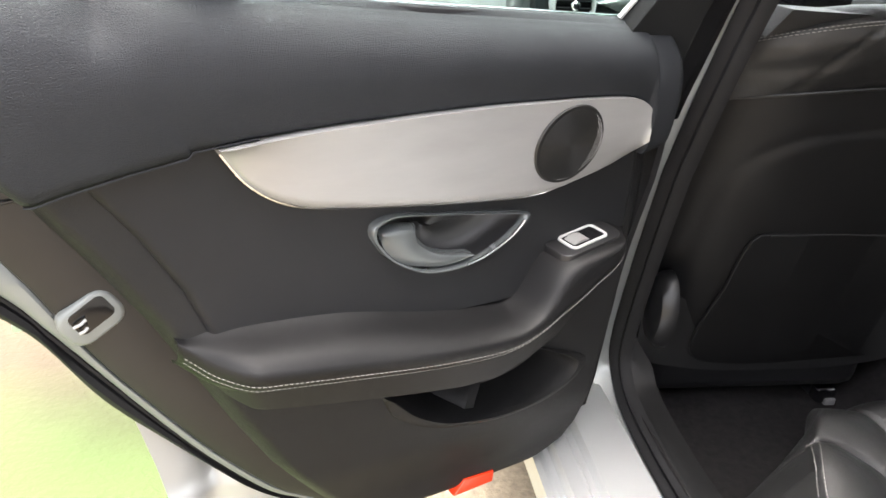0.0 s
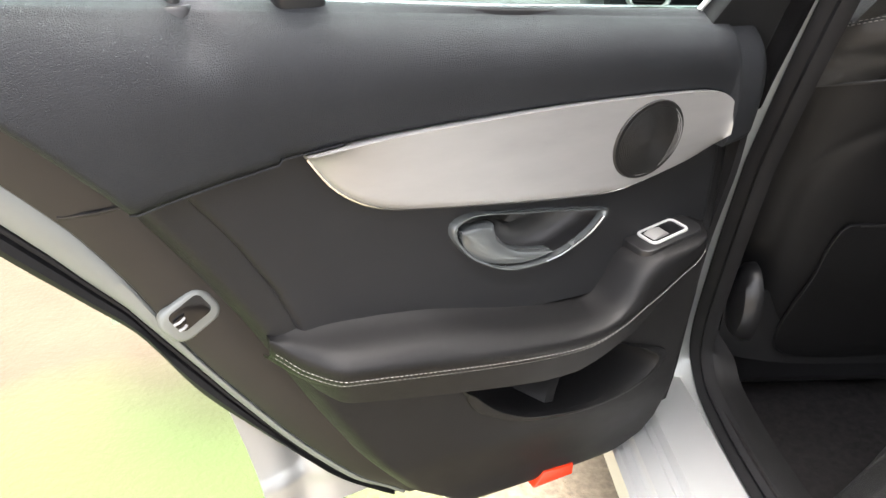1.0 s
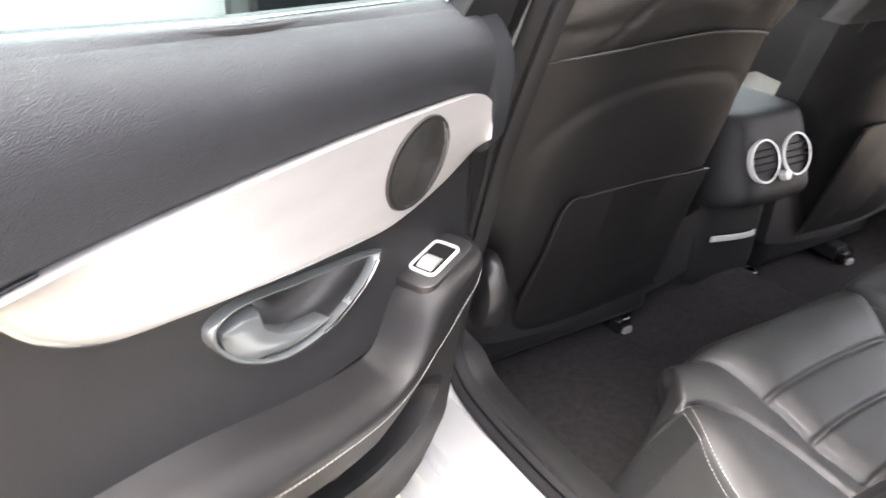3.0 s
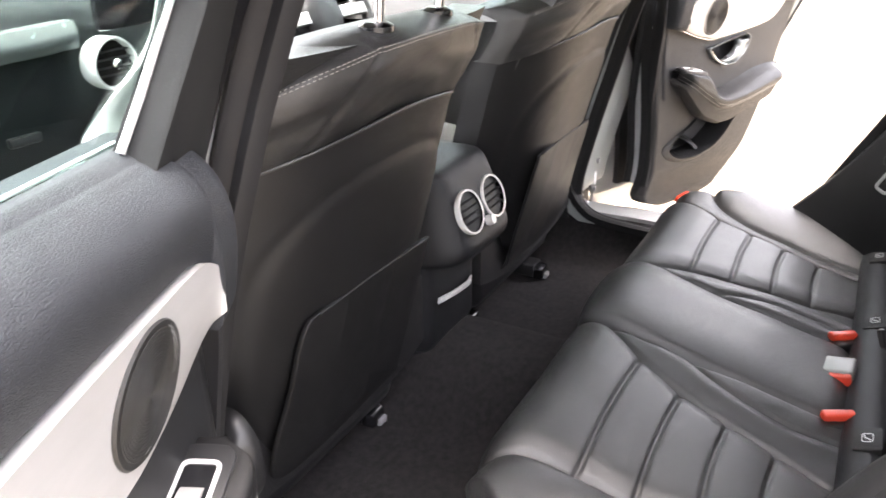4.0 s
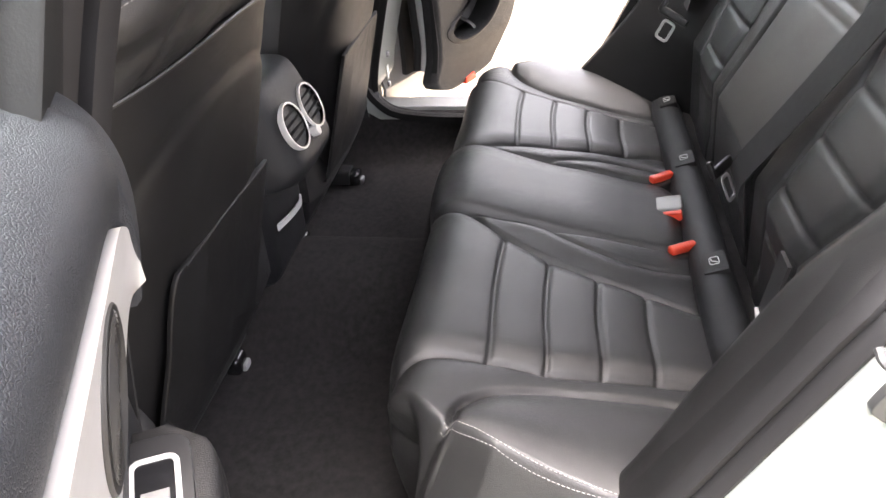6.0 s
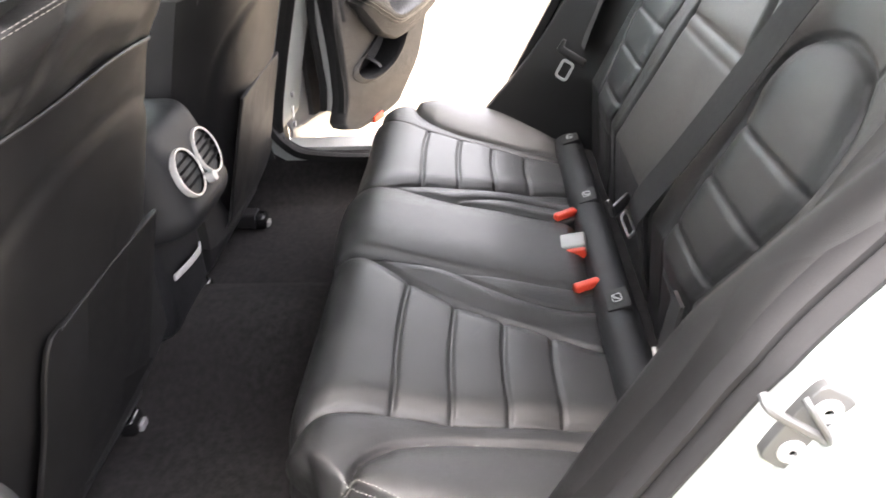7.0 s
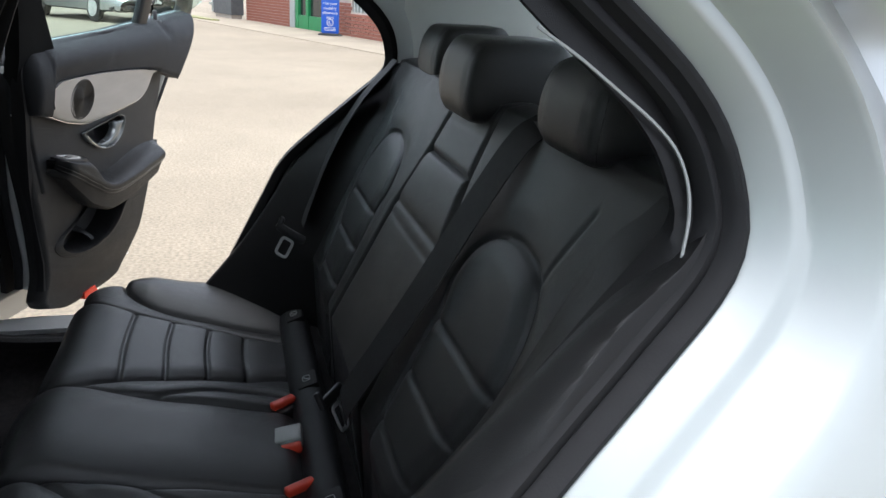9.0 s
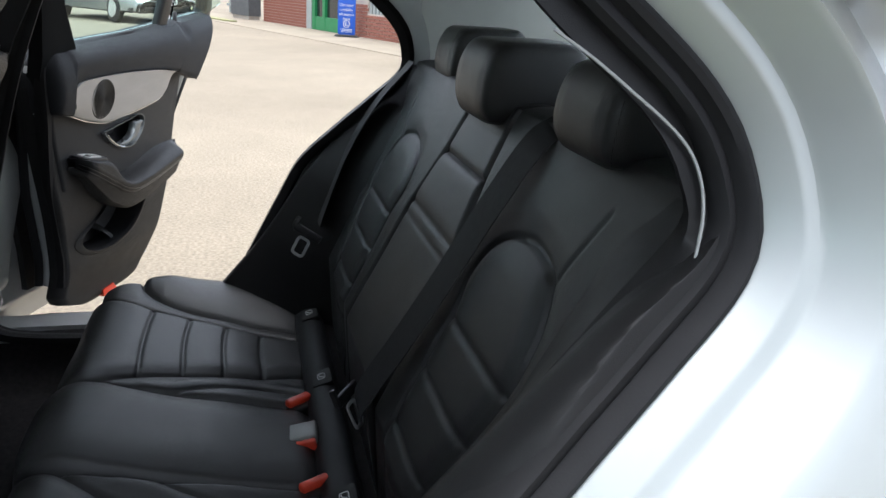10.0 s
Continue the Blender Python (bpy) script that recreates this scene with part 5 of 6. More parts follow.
    # floor rails with end caps
    for sx in ((-.20, .16) if x0 < 0 else (-.20, .09)):
        y0 = -.045 if sx * x0 > 0 else 0
        V, F = sweep([(sx, .76 + y0, .285), (sx, .95, .292), (sx, 1.20, .30)], rrect(.045, .035, .006), up=(0, 0, 1))
        mk("rail", V, F, M_SATIN, seat, "black seat rail")
        finish("rail_cap", box(sx, .760 + y0, .280, .040, .045, .034, .008, 3), M_GLOSS, seat, "gloss black rail end cap")
        finish("rail_bolt", box(sx + .006, .738 + y0, .270, .022, .012, .014, .003, 2), M_STEEL, seat)
    finish("seat_base", box(0, .95, .38, .42, .44, .16, .03, 3), M_SATIN, seat)
    # recliner cover at the side
    for sg2 in ((-1,) if x0 < 0 else ()):
        V, F = turned([(.054, .0), (.053, .012), (.043, .024), (.012, .030), (.001, .030)], lambda a, b, d, sg2=sg2: (sg2 * (.226 + d), .680 + a * .8, .505 + b * 1.25), 28)
        mk("hinge_cover", V, F, M_SATIN, seat, "smooth black recliner cover")
    return seat


front_seat(-.372, "black leather front seat beside the open near door")
front_seat(.372, "black leather front seat beside the far front door")


# ---- centre console with rear vents ----
console = empty("centre_console", "black centre console with two round rear vents", "console")


def con(a, b):
    # section round the end of the console, b from top to floor
    k = [(.720, .706), (.690, .705), (.672, .694), (.657, .665), (.643, .630), (.628, .592), (.622, .572), (.628, .552), (.650, .538), (.690, .526), (.70, .49), (.705, .40), (.70, .34)]
    P = spline(k, 40)
    i = b * 39
    y, z = np.interp(i, range(40), [p[0] for p in P]), np.interp(i, range(40), [p[1] for p in P])
    w = .116 + .004 * math.sin(math.pi * b) - .014 * float(sstep(.62, .70, b))
    s = 2 * a - 1
    return (w * s, y + .080 * abs(s) ** 8 + .006 * abs(s) ** 2, z - .020 * abs(s) ** 6 * (1 - b))


V, F = shell(con, 50, 60, (0, .25, 0))
mk("housing", V, F, M_HARD, console, "black grained console end")
finish("lid", box(0, .93, .672, .19, .46, .03, .014, 4), M_SEAT, console, "black leather armrest lid")
finish("tunnel_cover", box(0, 1.10, .52, .20, .80, .36, .03, 3), M_HARD, console)
for sx in (-1, 1):
    c = np.array((sx * .0445 - .002, .642, .630))
    ax = Vector((0, -.93, .37))
    ex, ez = Vector((1, 0, 0)), Vector((0, .37, .93))
    pl = lambda a, b, d, c=c: tuple(Vector(c) + ex * a + ez * b + ax * d)
    V, F = turned([(.0395, -.006), (.0395, .001), (.0385, .004), (.0365, .004), (.0350, .002), (.0345, -.004)], pl, 44)
    vent = mk("vent_ring", V, F, M_RING, console, "bright round vent ring")
    V, F = turned([(.0355, -.010), (.0355, .003), (.0345, .003), (.0340, -.008)], pl, 40)
    mk("vent_bore", V, F, M_GLOSS, vent)
    V, F = turned([(.0352, -.004), (.02, -.003), (.001, -.003)], pl, 30)
    mk("vent_back", V, F, M_CARPET, vent)
    for k in (-.018, -.006, .006, .018):
        hw = math.sqrt(.0325 ** 2 - k * k)
        V, F = shell(lambda a, b, k=k, hw=hw: pl(-hw + 2 * hw * a, k + .002 * b, .003 - .006 * b), 4, 3, (0, 0, .0008))
        mk("vent_slat", V, F, M_RUBBER, vent)
V, F = turned([(.009, -.006), (.0095, .006), (.008, .012), (.002, .013)], lambda a, b, d: tuple(Vector((0, .630, .600)) + Vector((1, 0, 0)) * a + Vector((0, .37, .93)) * b + Vector((0, -.93, .37)) * d), 20)
mk("vent_wheel", V, F, M_RING, console, "small bright vent wheel")
V, F = sweep(spline([(-.079, .688, .462), (-.030, .683, .457), (.03, .686, .448), (.066, .697, .441)], 20), rrect(.004, .012, .0015, 3), up=(0, 0, 1))
mk("kick_strip", V, F, M_RING, console, "thin bright strip at the foot of the console")


# ---- dashboard ----
dash = empty("dashboard", "black dashboard with round vents and a silver trim strip", "dashboard")


def dsec(a, b):
    k = spline([(1.70, .965), (1.50, .985), (1.40, .965), (1.365, .925), (1.36, .87), (1.355, .80), (1.375, .72), (1.43, .62), (1.55, .50)], 60)
    i = b * 59
    y, z = np.interp(i, range(60), [p[0] for p in k]), np.interp(i, range(60), [p[1] for p in k])
    x = -.68 + 1.36 * a
    y -= .05 * math.exp(-(x / .16) ** 4) * float(sstep(.3, .6, b)) - .03 * abs(x / .68) ** 4
    return (x, y, z + .015 * math.exp(-((x - .37) / .18) ** 2) * float(sstep(.5, .1, b)))


V, F = shell(dsec, 80, 60, (0, .05, -.03))
mk("dash_panel", V, F, M_DASH, dash, "soft black dashboard panel")


def dash_y(x, z):
    return 1.352 + .03 * abs(x / .68) ** 4 - .05 * math.exp(-(x / .16) ** 4) - .004


for x, z in ((-.603, .887), (-.168, .846), (.0, .846), (.168, .846), (.603, .887)):
    y = dash_y(x, z)
    pl = lambda a, b, d, x=x, y=y, z=z: (x + a, y - d - .010, z + b)
    V, F = turned([(.049, -.03), (.049, .006), (.0478, .009), (.0445, .009), (.0430, .006), (.0425, -.01)], pl, 44)
    vent = mk("vent_ring", V, F, M_RING, dash, "bright round dashboard vent ring")
    V, F = turned([(.043, -.008), (.02, -.008), (.001, -.008)], pl, 30)
    mk("vent_back", V, F, M_CARPET, vent)
    for k in (-.022, -.0075, .0075, .022):
        hw = math.sqrt(.042 ** 2 - k * k)
        V, F = shell(lambda a, b, k=k, hw=hw: pl(-hw + 2 * hw * a, k + .002 * b, .004 - .008 * b), 4, 3, (0, 0, .001))
        mk("vent_slat", V, F, M_SATIN, vent)
    V, F = turned([(.008, .0), (.010, .014), (.007, .018), (.001, .019)], pl, 18)
    mk("vent_knob", V, F, M_CHROME, vent)


def strip(a, b):
    x = -.555 + .33 * a
    hw = .026 * float(sstep(0, .25, a)) + .004
    z = .890 + .012 * a + (b - .5) * 2 * hw * .8 + .004
    return (x, dash_y(x, z) - .012 - .008 * math.sin(math.pi * b), z)


V, F = shell(strip, 40, 12, (0, .03, 0))
mk("trim_strip", V, F, M_GREYLEVER, dash, "silver trim strip across the dashboard")
V, F = shell(lambda a, b: (-.56 + .34 * a, dash_y(-.4, .75) + .012 + .06 * (1 - b) - .02 * math.sin(math.pi * b), .64 + .13 * b), 20, 14, (0, .05, 0))
mk("glovebox", V, F, M_DASH, dash, "black glovebox lid")
finish("glovebox_latch", box(-.36, dash_y(-.36, .75) - .010, .748, .06, .012, .018, .004), M_SATIN, dash)
finish("screen", box(-.078, 1.325, .968, .22, .016, .125, .006), M_GLOSS, dash, "dark screen above the centre vents")
V, F = shell(lambda a, b: (-.14 + .28 * a, 1.33 - .25 * b, .80 - .12 * b - .02 * b * b), 16, 16, (0, .05, -.05))
mk("centre_stack", V, F, M_GLOSS, dash, "gloss black centre stack")

wheel = empty("steering_wheel", "black steering wheel with silver spokes", "steering wheel", Matrix.Translation((.345, 1.23, .868)) @ Euler((radians(65), 0, 0)).to_matrix().to_4x4())
V, F = sweep([(.185 * math.cos(t), .185 * math.sin(t), 0) for t in np.linspace(0, 2 * math.pi, 49)[:-1]], ring(.015, 12), True, up=(0, 0, 1))
mk("rim", V, F, M_SEAT, wheel, "black leather wheel rim")
V, F = turned([(.07, -.02), (.07, .01), (.055, .024), (.02, .028), (.001, .028)], lambda a, b, d: (a, b, d), 30)
mk("hub", V, F, M_HARD, wheel)
for ang in (0, 180, 262, 278):
    c, s_ = math.cos(radians(ang)), math.sin(radians(ang))
    V, F = sweep([(.05 * c, .05 * s_, .014), (.12 * c, .12 * s_, .012), (.178 * c, .178 * s_, .004)], rrect(.03, .012, .004), up=(0, 0, 1))
    mk("spoke", V, F, M_ALU, wheel, "silver spoke")

# front door on the near side, swung open, and the far front door, shut
fd = empty("front_door", "open front car door with black trim ahead of the rear door", "car door", rz_place(-.80, 1.50, math.atan2(-.35, -.94)))
V, F = shell(lambda a, b: (.0 + 1.0 * a, -.06 + .02 * math.sin(math.pi * b), .32 + .66 * b), 20, 16, (0, .03, 0))
mk("door_panel", V, F, M_LOWER, fd, "black door trim")
V, F = shell(lambda a, b: (-.02 + 1.06 * a, .06 + .05 * math.sin(math.pi * (.15 + .7 * b)), .26 + .73 * b), 20, 16, (0, .012, 0))
mk("outer_skin", V, F, M_PAINT, fd, "silver outer skin")
V, F = sweep(spline([(.0, .0, .98), (.25, .0, 1.12), (.60, .0, 1.27), (.92, .0, 1.28), (1.02, .0, .98)], 40), rrect(.045, .035, .01), up=(0, 1, 0))
mk("window_frame", V, F, M_SATIN, fd)
V, F = shell(lambda a, b: (.06 + .93 * a, .0, .98 + .27 * b * min(1, .25 + 1.2 * a)), 12, 8, (0, .004, 0))
g = mk("pane", V, F, M_GLASS, fd, "tinted front door glass")
g.visible_shadow = False
fd = empty("front_door", "shut front car door with black trim on the far side", "car door", Matrix.Translation((.70, .70, 0)))
V, F = shell(lambda a, b: (.0 - .03 * math.sin(math.pi * b), .90 * a, .34 + .62 * b), 20, 16, (.10, 0, 0))
mk("door_panel", V, F, M_LOWER, fd, "black door trim")
V, F = shell(lambda a, b: (-.045, .10 + .75 * a, .84 + .06 * b - .03 * a), 12, 6, (.03, 0, 0))
mk("trim_insert", V, F, M_ALU, fd, "silver trim insert")
V, F = sweep(spline([(.03, -.05, .96), (-.09, .0, 1.27), (-.09, .4, 1.29), (-.02, .85, 1.08), (.03, .92, .98)], 40), rrect(.045, .035, .01), up=(1, 0, 0))
mk("window_frame", V, F, M_SATIN, fd)
V, F = shell(lambda a, b: (.03 - .10 * b, .0 + .90 * a, .97 + .29 * b * (1 - .75 * a ** 3)), 12, 8, (.004, 0, 0))
g = mk("pane", V, F, M_GLASS, fd, "tinted front door glass")
g.visible_shadow = False


# ---- outside: yard, building, parked cars ----
def yard_mat():
    m, nt, n, l, p = mat_new("worn_concrete_yard")
    v = coords(n, l)
    big = noise_tex(n, l, v, .35, 6, .6)
    mid = noise_tex(n, l, v, 2.2, 6, .6)
    fine = noise_tex(n, l, v, 60, 4)
    base = ramp(n, l, big.outputs["Fac"], (.178, .148, .108), (.220, .186, .138), .35, .65)
    spots = ramp(n, l, mid.outputs["Fac"], (.72, .70, .66), (1.05, 1.03, 1.0), .35, .62)
    mul = n.new("ShaderNodeMixRGB")
    mul.blend_type = "MULTIPLY"
    mul.inputs["Fac"].default_value = .25
    l.new(base.outputs["Color"], mul.inputs["Color1"])
    l.new(spots.outputs["Color"], mul.inputs["Color2"])
    grit = ramp(n, l, fine.outputs["Fac"], (.66, .65, .63), (1.16, 1.16, 1.15), .36, .64)
    mul2 = n.new("ShaderNodeMixRGB")
    mul2.blend_type = "MULTIPLY"
    mul2.inputs["Fac"].default_value = .8
    l.new(mul.outputs["Color"], mul2.inputs["Color1"])
    l.new(grit.outputs["Color"], mul2.inputs["Color2"])
    # scattered dark stones and scuffs
    vo = n.new("ShaderNodeTexVoronoi")
    vo.inputs["Scale"].default_value = 5.0
    l.new(v.outputs["Vector"], vo.inputs["Vector"])
    stone = ramp(n, l, vo.outputs["Distance"], (.45, .42, .38), (1, 1, 1), .035, .06)
    patch = noise_tex(n, l, v, 11, 5, .65)
    scuff = ramp(n, l, patch.outputs["Fac"], (.82, .80, .76), (1.08, 1.07, 1.05), .35, .65)
    for layer, amount in ((stone, .6), (scuff, .3)):
        mul3 = n.new("ShaderNodeMixRGB")
        mul3.blend_type = "MULTIPLY"
        mul3.inputs["Fac"].default_value = amount
        l.new(mul2.outputs["Color"], mul3.inputs["Color1"])
        l.new(layer.outputs["Color"], mul3.inputs["Color2"])
        mul2 = mul3
    # algae stain on the ground beside the near door
    sub = n.new("ShaderNodeVectorMath")
    sub.operation = "SUBTRACT"
    sub.inputs[1].default_value = (-1.72, .55, 0)
    l.new(v.outputs["Vector"], sub.inputs[0])
    ln = n.new("ShaderNodeVectorMath")
    ln.operation = "LENGTH"
    l.new(sub.outputs["Vector"], ln.inputs[0])
    ad = n.new("ShaderNodeMath")
    ad.operation = "MULTIPLY_ADD"
    l.new(mid.outputs["Fac"], ad.inputs[0])
    ad.inputs[1].default_value = -.35
    l.new(ln.outputs["Value"], ad.inputs[2])
    edge = ramp(n, l, ad.outputs["Value"], (1, 1, 1), (0, 0, 0), .22, .62)
    # sandy soil washed over the concrete there
    sub2 = n.new("ShaderNodeVectorMath")
    sub2.operation = "SUBTRACT"
    sub2.inputs[1].default_value = (-2.6, 1.1, 0)
    l.new(v.outputs["Vector"], sub2.inputs[0])
    ln2 = n.new("ShaderNodeVectorMath")
    ln2.operation = "LENGTH"
    l.new(sub2.outputs["Vector"], ln2.inputs[0])
    ad2 = n.new("ShaderNodeMath")
    ad2.operation = "MULTIPLY_ADD"
    l.new(mid.outputs["Fac"], ad2.inputs[0])
    ad2.inputs[1].default_value = -.6
    l.new(ln2.outputs["Value"], ad2.inputs[2])
    edge2 = ramp(n, l, ad2.outputs["Value"], (1, 1, 1), (0, 0, 0), .9, 1.0)
    far = n.new("ShaderNodeMath")
    far.operation = "MULTIPLY"
    l.new(edge2.outputs["Color"], far.inputs[0])
    far.inputs[1].default_value = .95
    sand = n.new("ShaderNodeMixRGB")
    l.new(far.outputs["Value"], sand.inputs["Fac"])
    l.new(mul2.outputs["Color"], sand.inputs["Color1"])
    grain = ramp(n, l, mid.outputs["Fac"], (.058, .046, .027), (.085, .069, .042), .3, .7)
    l.new(grain.outputs["Color"], sand.inputs["Color2"])
    mul2 = sand
    moss = n.new("ShaderNodeMixRGB")
    l.new(edge.outputs["Color"], moss.inputs["Fac"])
    l.new(mul2.outputs["Color"], moss.inputs["Color1"])
    moss.inputs["Color2"].default_value = (.075, .118, .034, 1)
    l.new(moss.outputs["Color"], p.inputs["Base Color"])
    p.inputs["Roughness"].default_value = .9
    bump(n, l, p, fine.outputs["Fac"], .5, .01)
    return m


def grass_mat(name, a, b):
    return plain(name, a, b, (.85, .95), 0, 90, .8, .02, 1.6)


M_YARD = yard_mat()
M_GRASS = grass_mat("dry_grass", (.16, .17, .07), (.26, .25, .12))
M_BRICK = plain("red_brick", (.20, .075, .050), (.29, .115, .080), (.8, .95), 0, 80, .4, .004, 3)
M_MORTAR = plain("grey_mortar", (.36, .32, .28), (.44, .40, .35), (.9, 1), 0, 60, .4, .003, 3)
M_GREEN = plain("green_painted_frame", (.015, .17, .055), (.02, .21, .07), (.35, .5), 0, 200, .05)
M_CLAD = plain("grey_ribbed_cladding", (.28, .31, .30), (.34, .37, .36), (.45, .6), .2, 80, .05)
M_BLUE = plain("blue_sign_board", (.008, .07, .42), (.012, .09, .48), (.35, .5), 0, 100, .03)
M_DARKGLASS = plain("dark_window", (.015, .02, .02), (.03, .035, .035), (.05, .12), 0, 20, .02)
M_CAR2 = plain("silver_parked_car_paint", (.36, .36, .34), (.42, .42, .40), (.2, .3), .6, 800, .02, .0005, 2, .8)
M_TYRE = plain("tyre_rubber", (.012, .012, .012), (.02, .02, .02), (.8, .95), 0, 80, .3)
M_LAMP = plain("headlamp_glass", (.55, .56, .56), (.70, .71, .71), (.08, .15), .4, 60, .2, .004)

bm = bmesh.new()
bmesh.ops.create_grid(bm, x_segments=40, y_segments=40, size=400)
tagged(finish("ground", bm, M_YARD), "pale worn concrete yard", "ground", kind="structure")

# the building faces the car about seventeen metres off; its line runs obliquely
B_O = Vector((25.07, .37, 0))
B_D = Vector((-.935, -.355, 0)).normalized()    # along the wall
B_N = Vector((-.355, .935, 0)).normalized()     # out of the wall, to the car


def bw(s, z, d=0.0):
    return B_O + B_D * s + B_N * d + Vector((0, 0, z))


building = empty("wall_building", "low red brick building with a green framed entrance", "building", kind="structure")


def wall_block(name, s0, s1, z0, z1, d0, d1, material, parent, label="", smooth=False):
    V = [bw(s, z, d) for d in (d0, d1) for s, z in ((s0, z0), (s1, z0), (s1, z1), (s0, z1))]
    F = [(0, 1, 2, 3), (4, 5, 6, 7), (0, 1, 5, 4), (1, 2, 6, 5), (2, 3, 7, 6), (3, 0, 4, 7)]
    return mk(name, V, F, material, parent, label, smooth)


# wall parts: brick left of the entrance, entrance, brick pier, cladding on a brick plinth
wall_a = wall_block("brick_wall", 2.2, 5.2, 0, 3.2, -.25, 0, M_MORTAR, building, "red brick wall with pale joints")
wall_b = wall_block("brick_pier", 7.85, 8.45, 0, 3.2, -.25, .02, M_MORTAR, building, "red brick pier beside the entrance")
wall_c = wall_block("brick_plinth", 8.45, 16.0, 0, .55, -.25, .02, M_MORTAR, building, "low brick plinth under the cladding")
brick_me = None


def lay(parent, s0, s1, z0, z1, d):
    global brick_me
    z, row = z0, 0
    while z < z1 - .03:
        s = s0 - (.11 if row % 2 else 0)
        while s < s1:
            a, b = max(s, s0), min(s + .215, s1)
            if b - a > .05:
                if brick_me is None:
                    src = finish("brick", box(0, 0, 0, .215, .03, .065, .004, 1), M_BRICK, parent)
                    brick_me = src.data
                    o = src
                else:
                    o = new("brick", brick_me)
                    o.parent = parent
                p = bw((a + b) / 2, z + .0325, d + .0)
                o.matrix_world = Matrix.Translation(p) @ Matrix.Rotation(math.atan2(B_D.y, B_D.x), 4, "Z") @ Matrix.Diagonal(((b - a) / .215, 1, 1, 1))
            s += .225
        z += .075
        row += 1


# entrance: green frame, dark glass
ent = empty("entrance_door", "green framed glazed entrance door of the building", "door")
for s0, s1 in ((5.50, 5.66), (6.10, 6.24), (7.40, 7.56)):
    wall_block("frame_post", s0, s1, 0, 2.4, -.10, .03, M_GREEN, ent)
for z0, z1 in ((0, .34), (2.3, 2.45)):
    wall_block("frame_rail", 5.66, 7.40, z0, z1, -.09, .02, M_GREEN, ent)
wall_block("pane", 5.66, 6.10, .34, 2.3, -.06, -.04, M_DARKGLASS, ent)
wall_block("pane", 6.24, 7.40, .34, 2.3, -.06, -.04, M_DARKGLASS, ent)
wall_block("side_panel", 7.56, 7.85, 0, 2.45, -.2, -.02, M_CLAD, ent)
wall_block("side_panel", 5.20, 5.50, 0, 2.45, -.2, .05, M_CLAD, ent)
# ribbed cladding, each rib a strip
clad = empty("wall_cladding", "grey ribbed metal cladding above a brick plinth", "cladding", kind="structure")
wall_block("sheet", 8.45, 16, .55, 3.2, -.22, -.03, M_CLAD, clad)
for k in range(44):
    s = 8.50 + k * .155
    wall_block("rib", s, s + .075, .55, 3.2, -.03, .01, M_CLAD, clad)
# dark gate and box beside the brick
gate = empty("gate", "grey steel gate beside the brick wall", "gate")
for k in range(12):
    s = .2 - k * .22
    wall_block("bar", s - .05, s, .05, 2.2, -.6, -.55, M_CLAD, gate)
for z in (.25, 1.9):
    wall_block("rail", -2.6, .25, z, z + .08, -.64, -.58, M_CLAD, gate)
cab = empty("meter_cabinet", "dark grey steel cabinet against the brick wall", "cabinet")
wall_block("body", .55, 2.0, .12, 1.4, .02, .40, plain("dark_grey_steel", (.06, .065, .07), (.09, .095, .10), (.5, .7), .1, 60, .05), cab)
wall_block("plinth", .6, 1.95, 0, .12, .05, .37, M_MORTAR, cab)
# grass edge and kerb in front of the wall
V, F = shell(lambda a, b: tuple(bw(-1.2 + 4.4 * a, .045, 1.2 + (.7 - .5 * a) * b)), 20, 6, (0, 0, -.05))
tagged(mk("grass_strip", V, F, M_GRASS), "strip of dry grass by the wall", "grass", kind="stuff")
V, F = sweep([bw(-4, .0, .9), bw(0, .0, .9), bw(16, .0, .9)], rrect(1.7, .03, .01), up=(0, 0, 1))
tagged(mk("pavement", V, F, plain("path_concrete", (.175, .147, .107), (.225, .19, .142), (.85, .95), 0, 60, .4, .005, 1.2)), "pale concrete path along the building", "pavement", kind="structure")

# pavement sign
sgn = empty("pavement_sign", "blue pavement sign with white lettering on a round base", "sign")
S_O = Vector((17.2, -2.12, 0))
S_D = Vector((-.26, -.965, 0)).normalized()
S_N = Vector((-.965, .26, 0)).normalized()
V, F = prism(rrect(.40, 1.28, .03), lambda a, b, d: tuple(S_O + S_D * a + S_N * d + Vector((0, 0, .06 + .64 + b))), -.02, .02, .006)
mk("board", V, F, M_BLUE, sgn, "blue printed board")
V, F = turned([(.30, 0), (.30, .03), (.26, .06), (.05, .07)], lambda a, b, d: tuple(S_O + S_D * a * .95 + S_N * b * .6 + Vector((0, 0, d))), 30)
mk("base", V, F, M_TYRE, sgn, "black rubber base")


def words(text, z, size):
    cu = bpy.data.curves.new("lettering", "FONT")
    cu.body, cu.size, cu.align_x, cu.align_y, cu.extrude = text, size, "CENTER", "CENTER", .002
    ob = new("lettering", cu)
    m = Matrix((S_D, Vector((0, 0, 1)), S_N)).transposed().to_4x4()
    m.translation = S_O + S_N * .024 + Vector((0, 0, z))
    ob.matrix_world = m
    cu.materials.append(M_WHITE)
    dg = bpy.context.evaluated_depsgraph_get()
    me = bpy.data.meshes.new_from_object(ob.evaluated_get(dg))
    bpy.data.objects.remove(ob)
    o = new("lettering", me)
    o.parent = sgn
    o.matrix_world = m
    return o


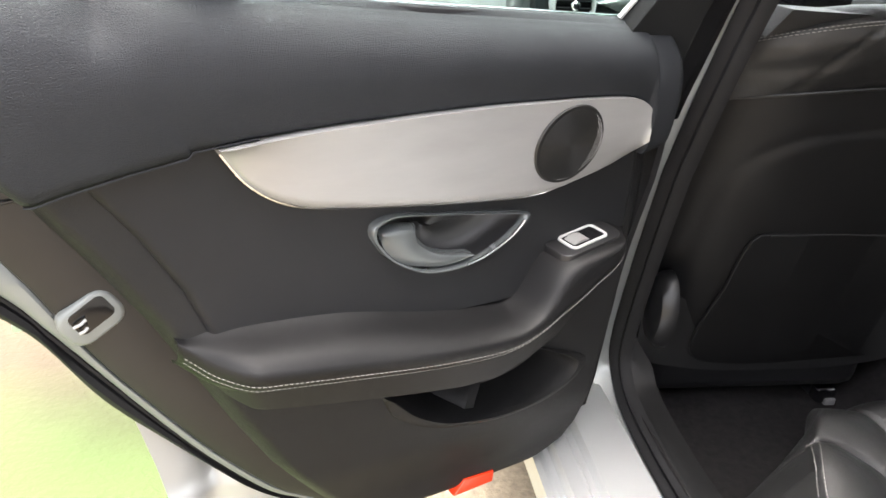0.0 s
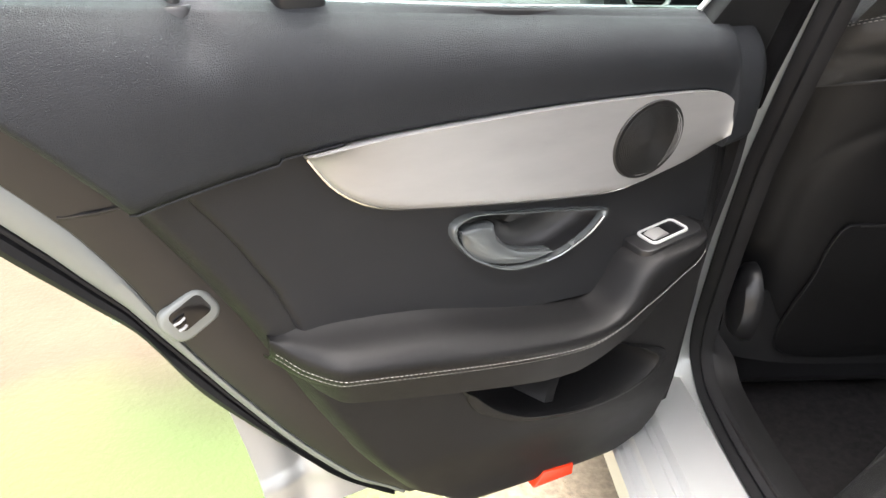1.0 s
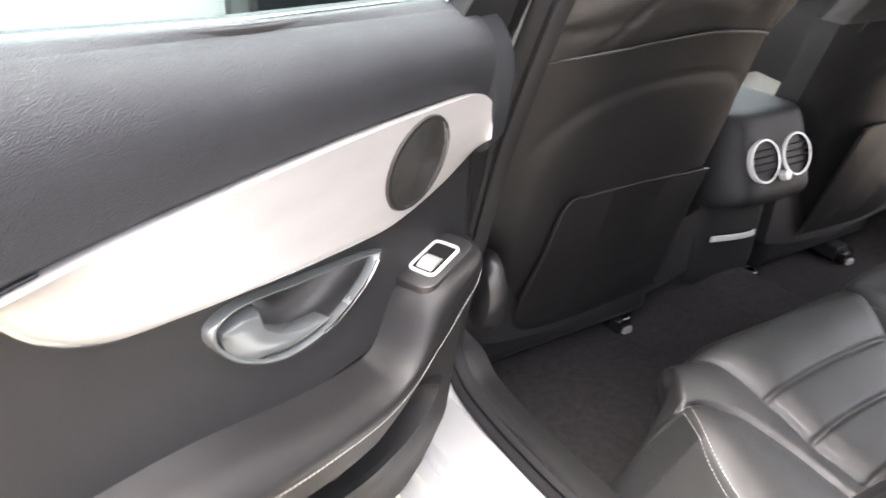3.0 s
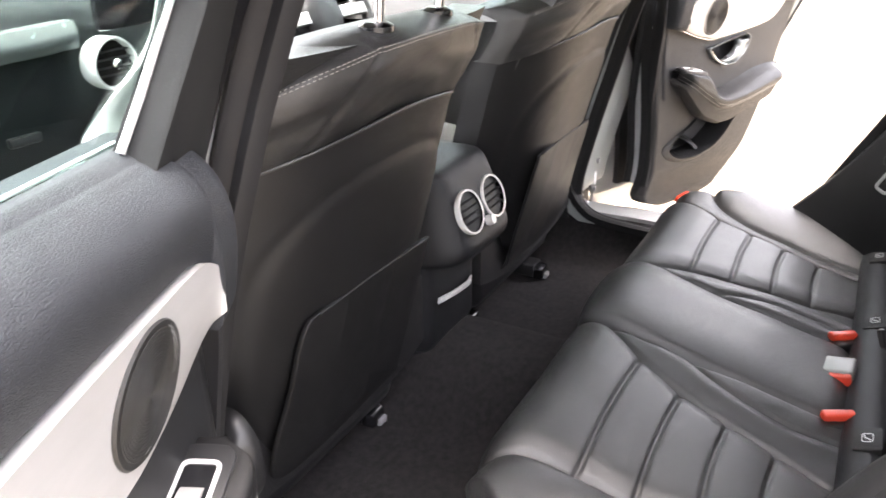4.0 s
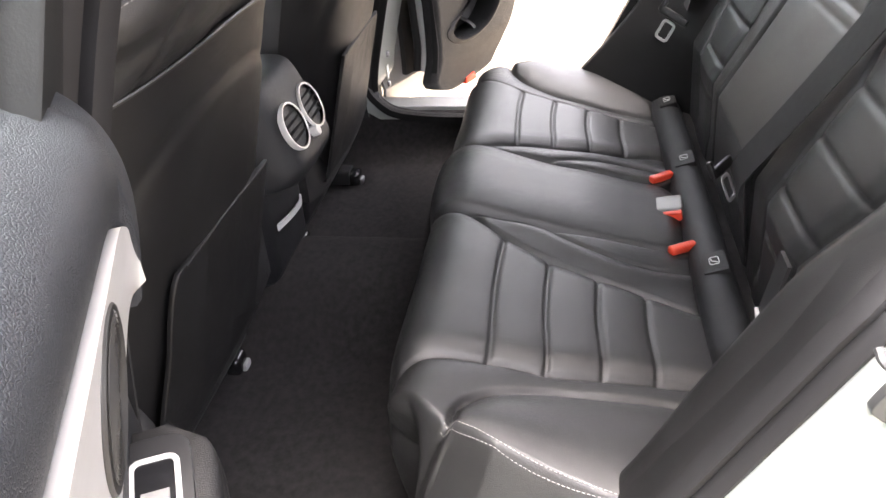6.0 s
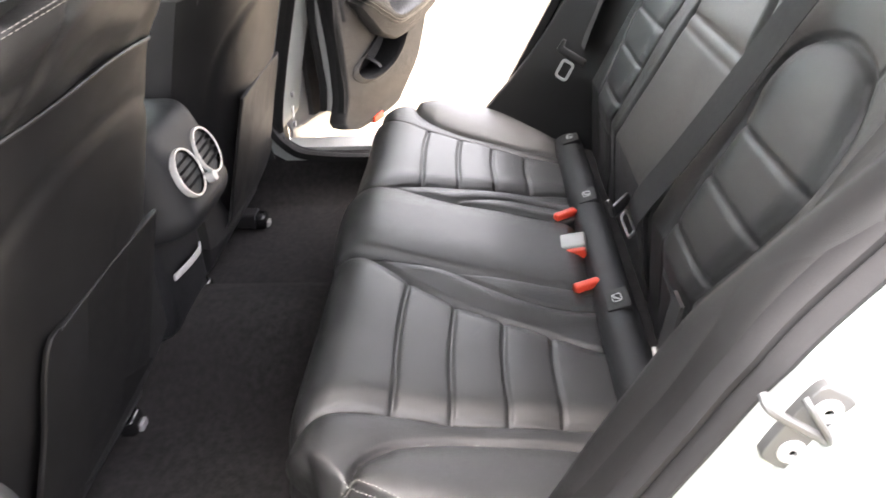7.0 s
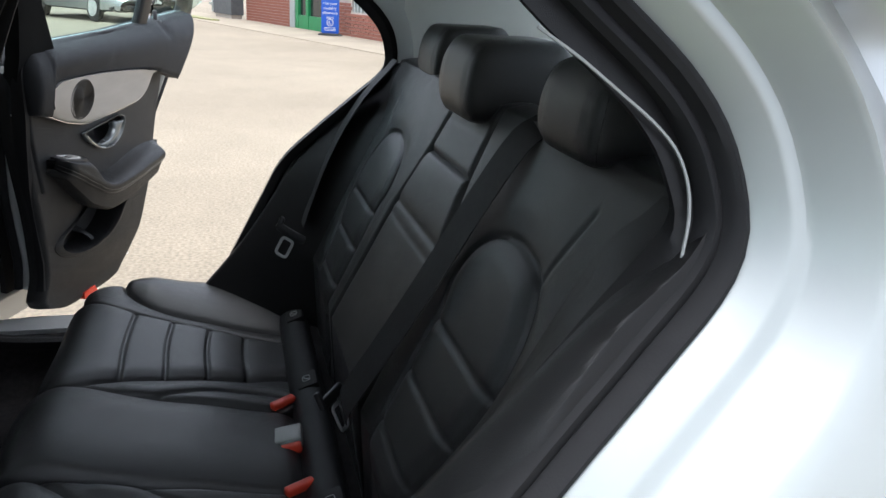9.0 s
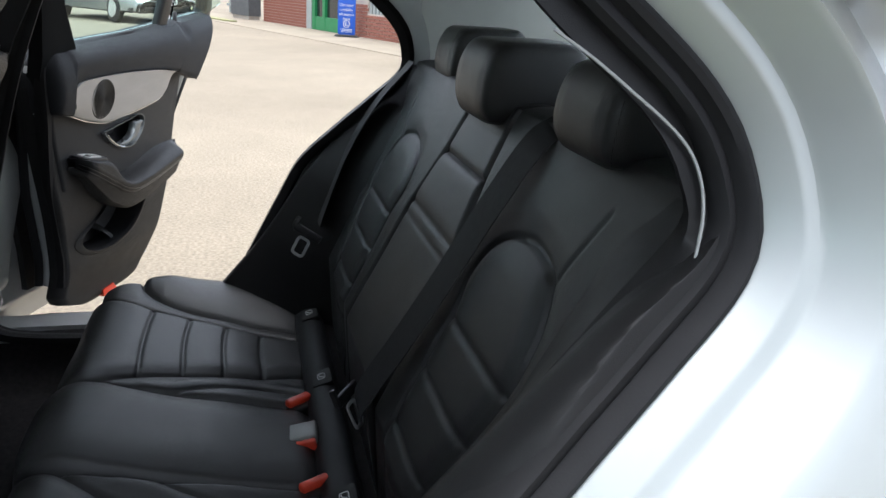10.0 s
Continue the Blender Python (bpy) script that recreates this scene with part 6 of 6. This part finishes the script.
for text, z in (("Use your", .715), ("mobility", .610), ("allowance", .510), ("here", .410)):
    words(text, z, .088)
V, F = sweep([S_O + S_D * .07 * math.cos(t) + S_N * .024 + Vector((0, 0, .30 + .075 * math.sin(t))) for t in np.linspace(0, 2 * math.pi, 25)[:-1]], ring(.008, 6), True)
mk("pictogram_ring", V, F, M_WHITE, sgn)
V, F = sweep([S_O + S_D * a + S_N * .024 + Vector((0, 0, .30 + b)) for a, b in ((.03, -.03), (-.02, -.03), (-.02, .035))], ring(.012, 6))
mk("pictogram", V, F, M_WHITE, sgn)
for z in (.185, .155, .125):
    V, F = prism(rrect(.26, .010, .003), lambda a, b, d, z=z: tuple(S_O + S_D * a + S_N * (d + .02) + Vector((0, 0, z + b))), 0, .005, .001)
    mk("small_print", V, F, M_WHITE, sgn)
V, F = prism(rrect(.24, .05, .01), lambda a, b, d: tuple(S_O + S_D * a + S_N * (d + .02) + Vector((0, 0, .87 + b))), 0, .005, .001)
mk("heading_bar", V, F, M_WHITE, sgn)


# parked cars
def parked_car(x, y, yaw, label, material):
    car = empty("parked_car", label, "car", Matrix.Translation((x, y, 0)) @ Matrix.Rotation(radians(yaw), 4, "Z"), "parked cars")
    # nose to +X, 4.4 m long
    def hull(a, b):
        t = -2.2 + 4.4 * a
        ang = math.pi * b
        nose = float(sstep(1.4, 2.2, abs(t)))
        w = .90 - .16 * nose ** 2
        top = float(np.interp(t, [-2.2, -2.0, -1.4, -.6, .5, 1.2, 1.9, 2.2], [.80, .95, 1.38, 1.50, 1.46, 1.02, .86, .55]))
        c, s_ = math.cos(ang), math.sin(ang)
        z = .28 + (top - .28) * abs(s_) ** .55
        k = 1 - .30 * float(sstep(.85, 1.45, z))
        return (t, w * math.copysign(abs(c) ** .45, c) * k, z)
    V = [hull(i / 63, .5 - .5 * math.cos(math.pi * j / 47)) for j in range(48) for i in range(64)]
    F = grid_faces(64, 48)
    mk("body", V, F, material, car, "painted car body", angle=50)
    finish("underside", box(0, 0, .30, 4.2, 1.6, .12, .03), M_TYRE, car)
    for sx in (-1.35, 1.35):
        for sy in (-1, 1):
            V, F = turned([(.20, .0), (.31, .01), (.325, .05), (.325, .16), (.31, .20), (.2, .21)], lambda a, b, d, sx=sx, sy=sy: (sx + a, sy * (.92 - d), .325 + b), 28)
            wh = mk("wheel", V, F, M_TYRE, car, "black tyre")
            V, F = turned([(.205, -.006), (.19, .004), (.06, .010), (.001, .012)], lambda a, b, d, sx=sx, sy=sy: (sx + a, sy * (.925 - d), .325 + b), 24)
            mk("hubcap", V, F, M_LAMP, wh, "silver wheel trim")
    for sy in (-1, 1):
        V, F = prism([(.52, .62), (.80, .70), (.80, .80), (.60, .76)], lambda a, b, d, sy=sy: (2.16 - (a - .45) * .55 + d, sy * a * .95, b), -.05, .02, .01)
        mk("headlamp", V, F, M_LAMP, car, "clear headlamp")
    for k in range(5):
        finish("grille_bar", box(2.19, 0, .47 + k * .045, .05, .95 - .04 * k, .022, .006), M_CHROME if k in (1, 4) else M_SATIN, car)
    finish("bumper_intake", box(2.18, 0, .34, .06, 1.2, .10, .02), M_SATIN, car)
    finish("number_plate", box(2.235, 0, .50, .012, .52, .11, .004), M_WHITE, car, "white number plate")
    for k in range(6):
        finish("plate_bar", box(2.244, -.19 + .07 * k, .50, .004, .045, .07, .001), M_TYRE, car)
    V, F = shell(lambda a, b: (.55 + .62 * b, (-.62 + 1.24 * a) * (1 + .08 * b), 1.45 - .42 * b + .02), 8, 8, (.0, 0, -.02))
    mk("windscreen", V, F, M_DARKGLASS, car)
    return car


parked_car(20.6, 3.2, 217, "silver parked hatchback facing the yard", M_CAR2)
parked_car(22.6, 6.4, 217, "dark silver parked car further back", M_CAR2)

# bricks last
lay(wall_a, 2.2, 5.2, 0, .9, .006)
lay(wall_b, 7.85, 8.45, 0, .75, .026)
lay(wall_c, 8.45, 11.0, 0, .55, .026)
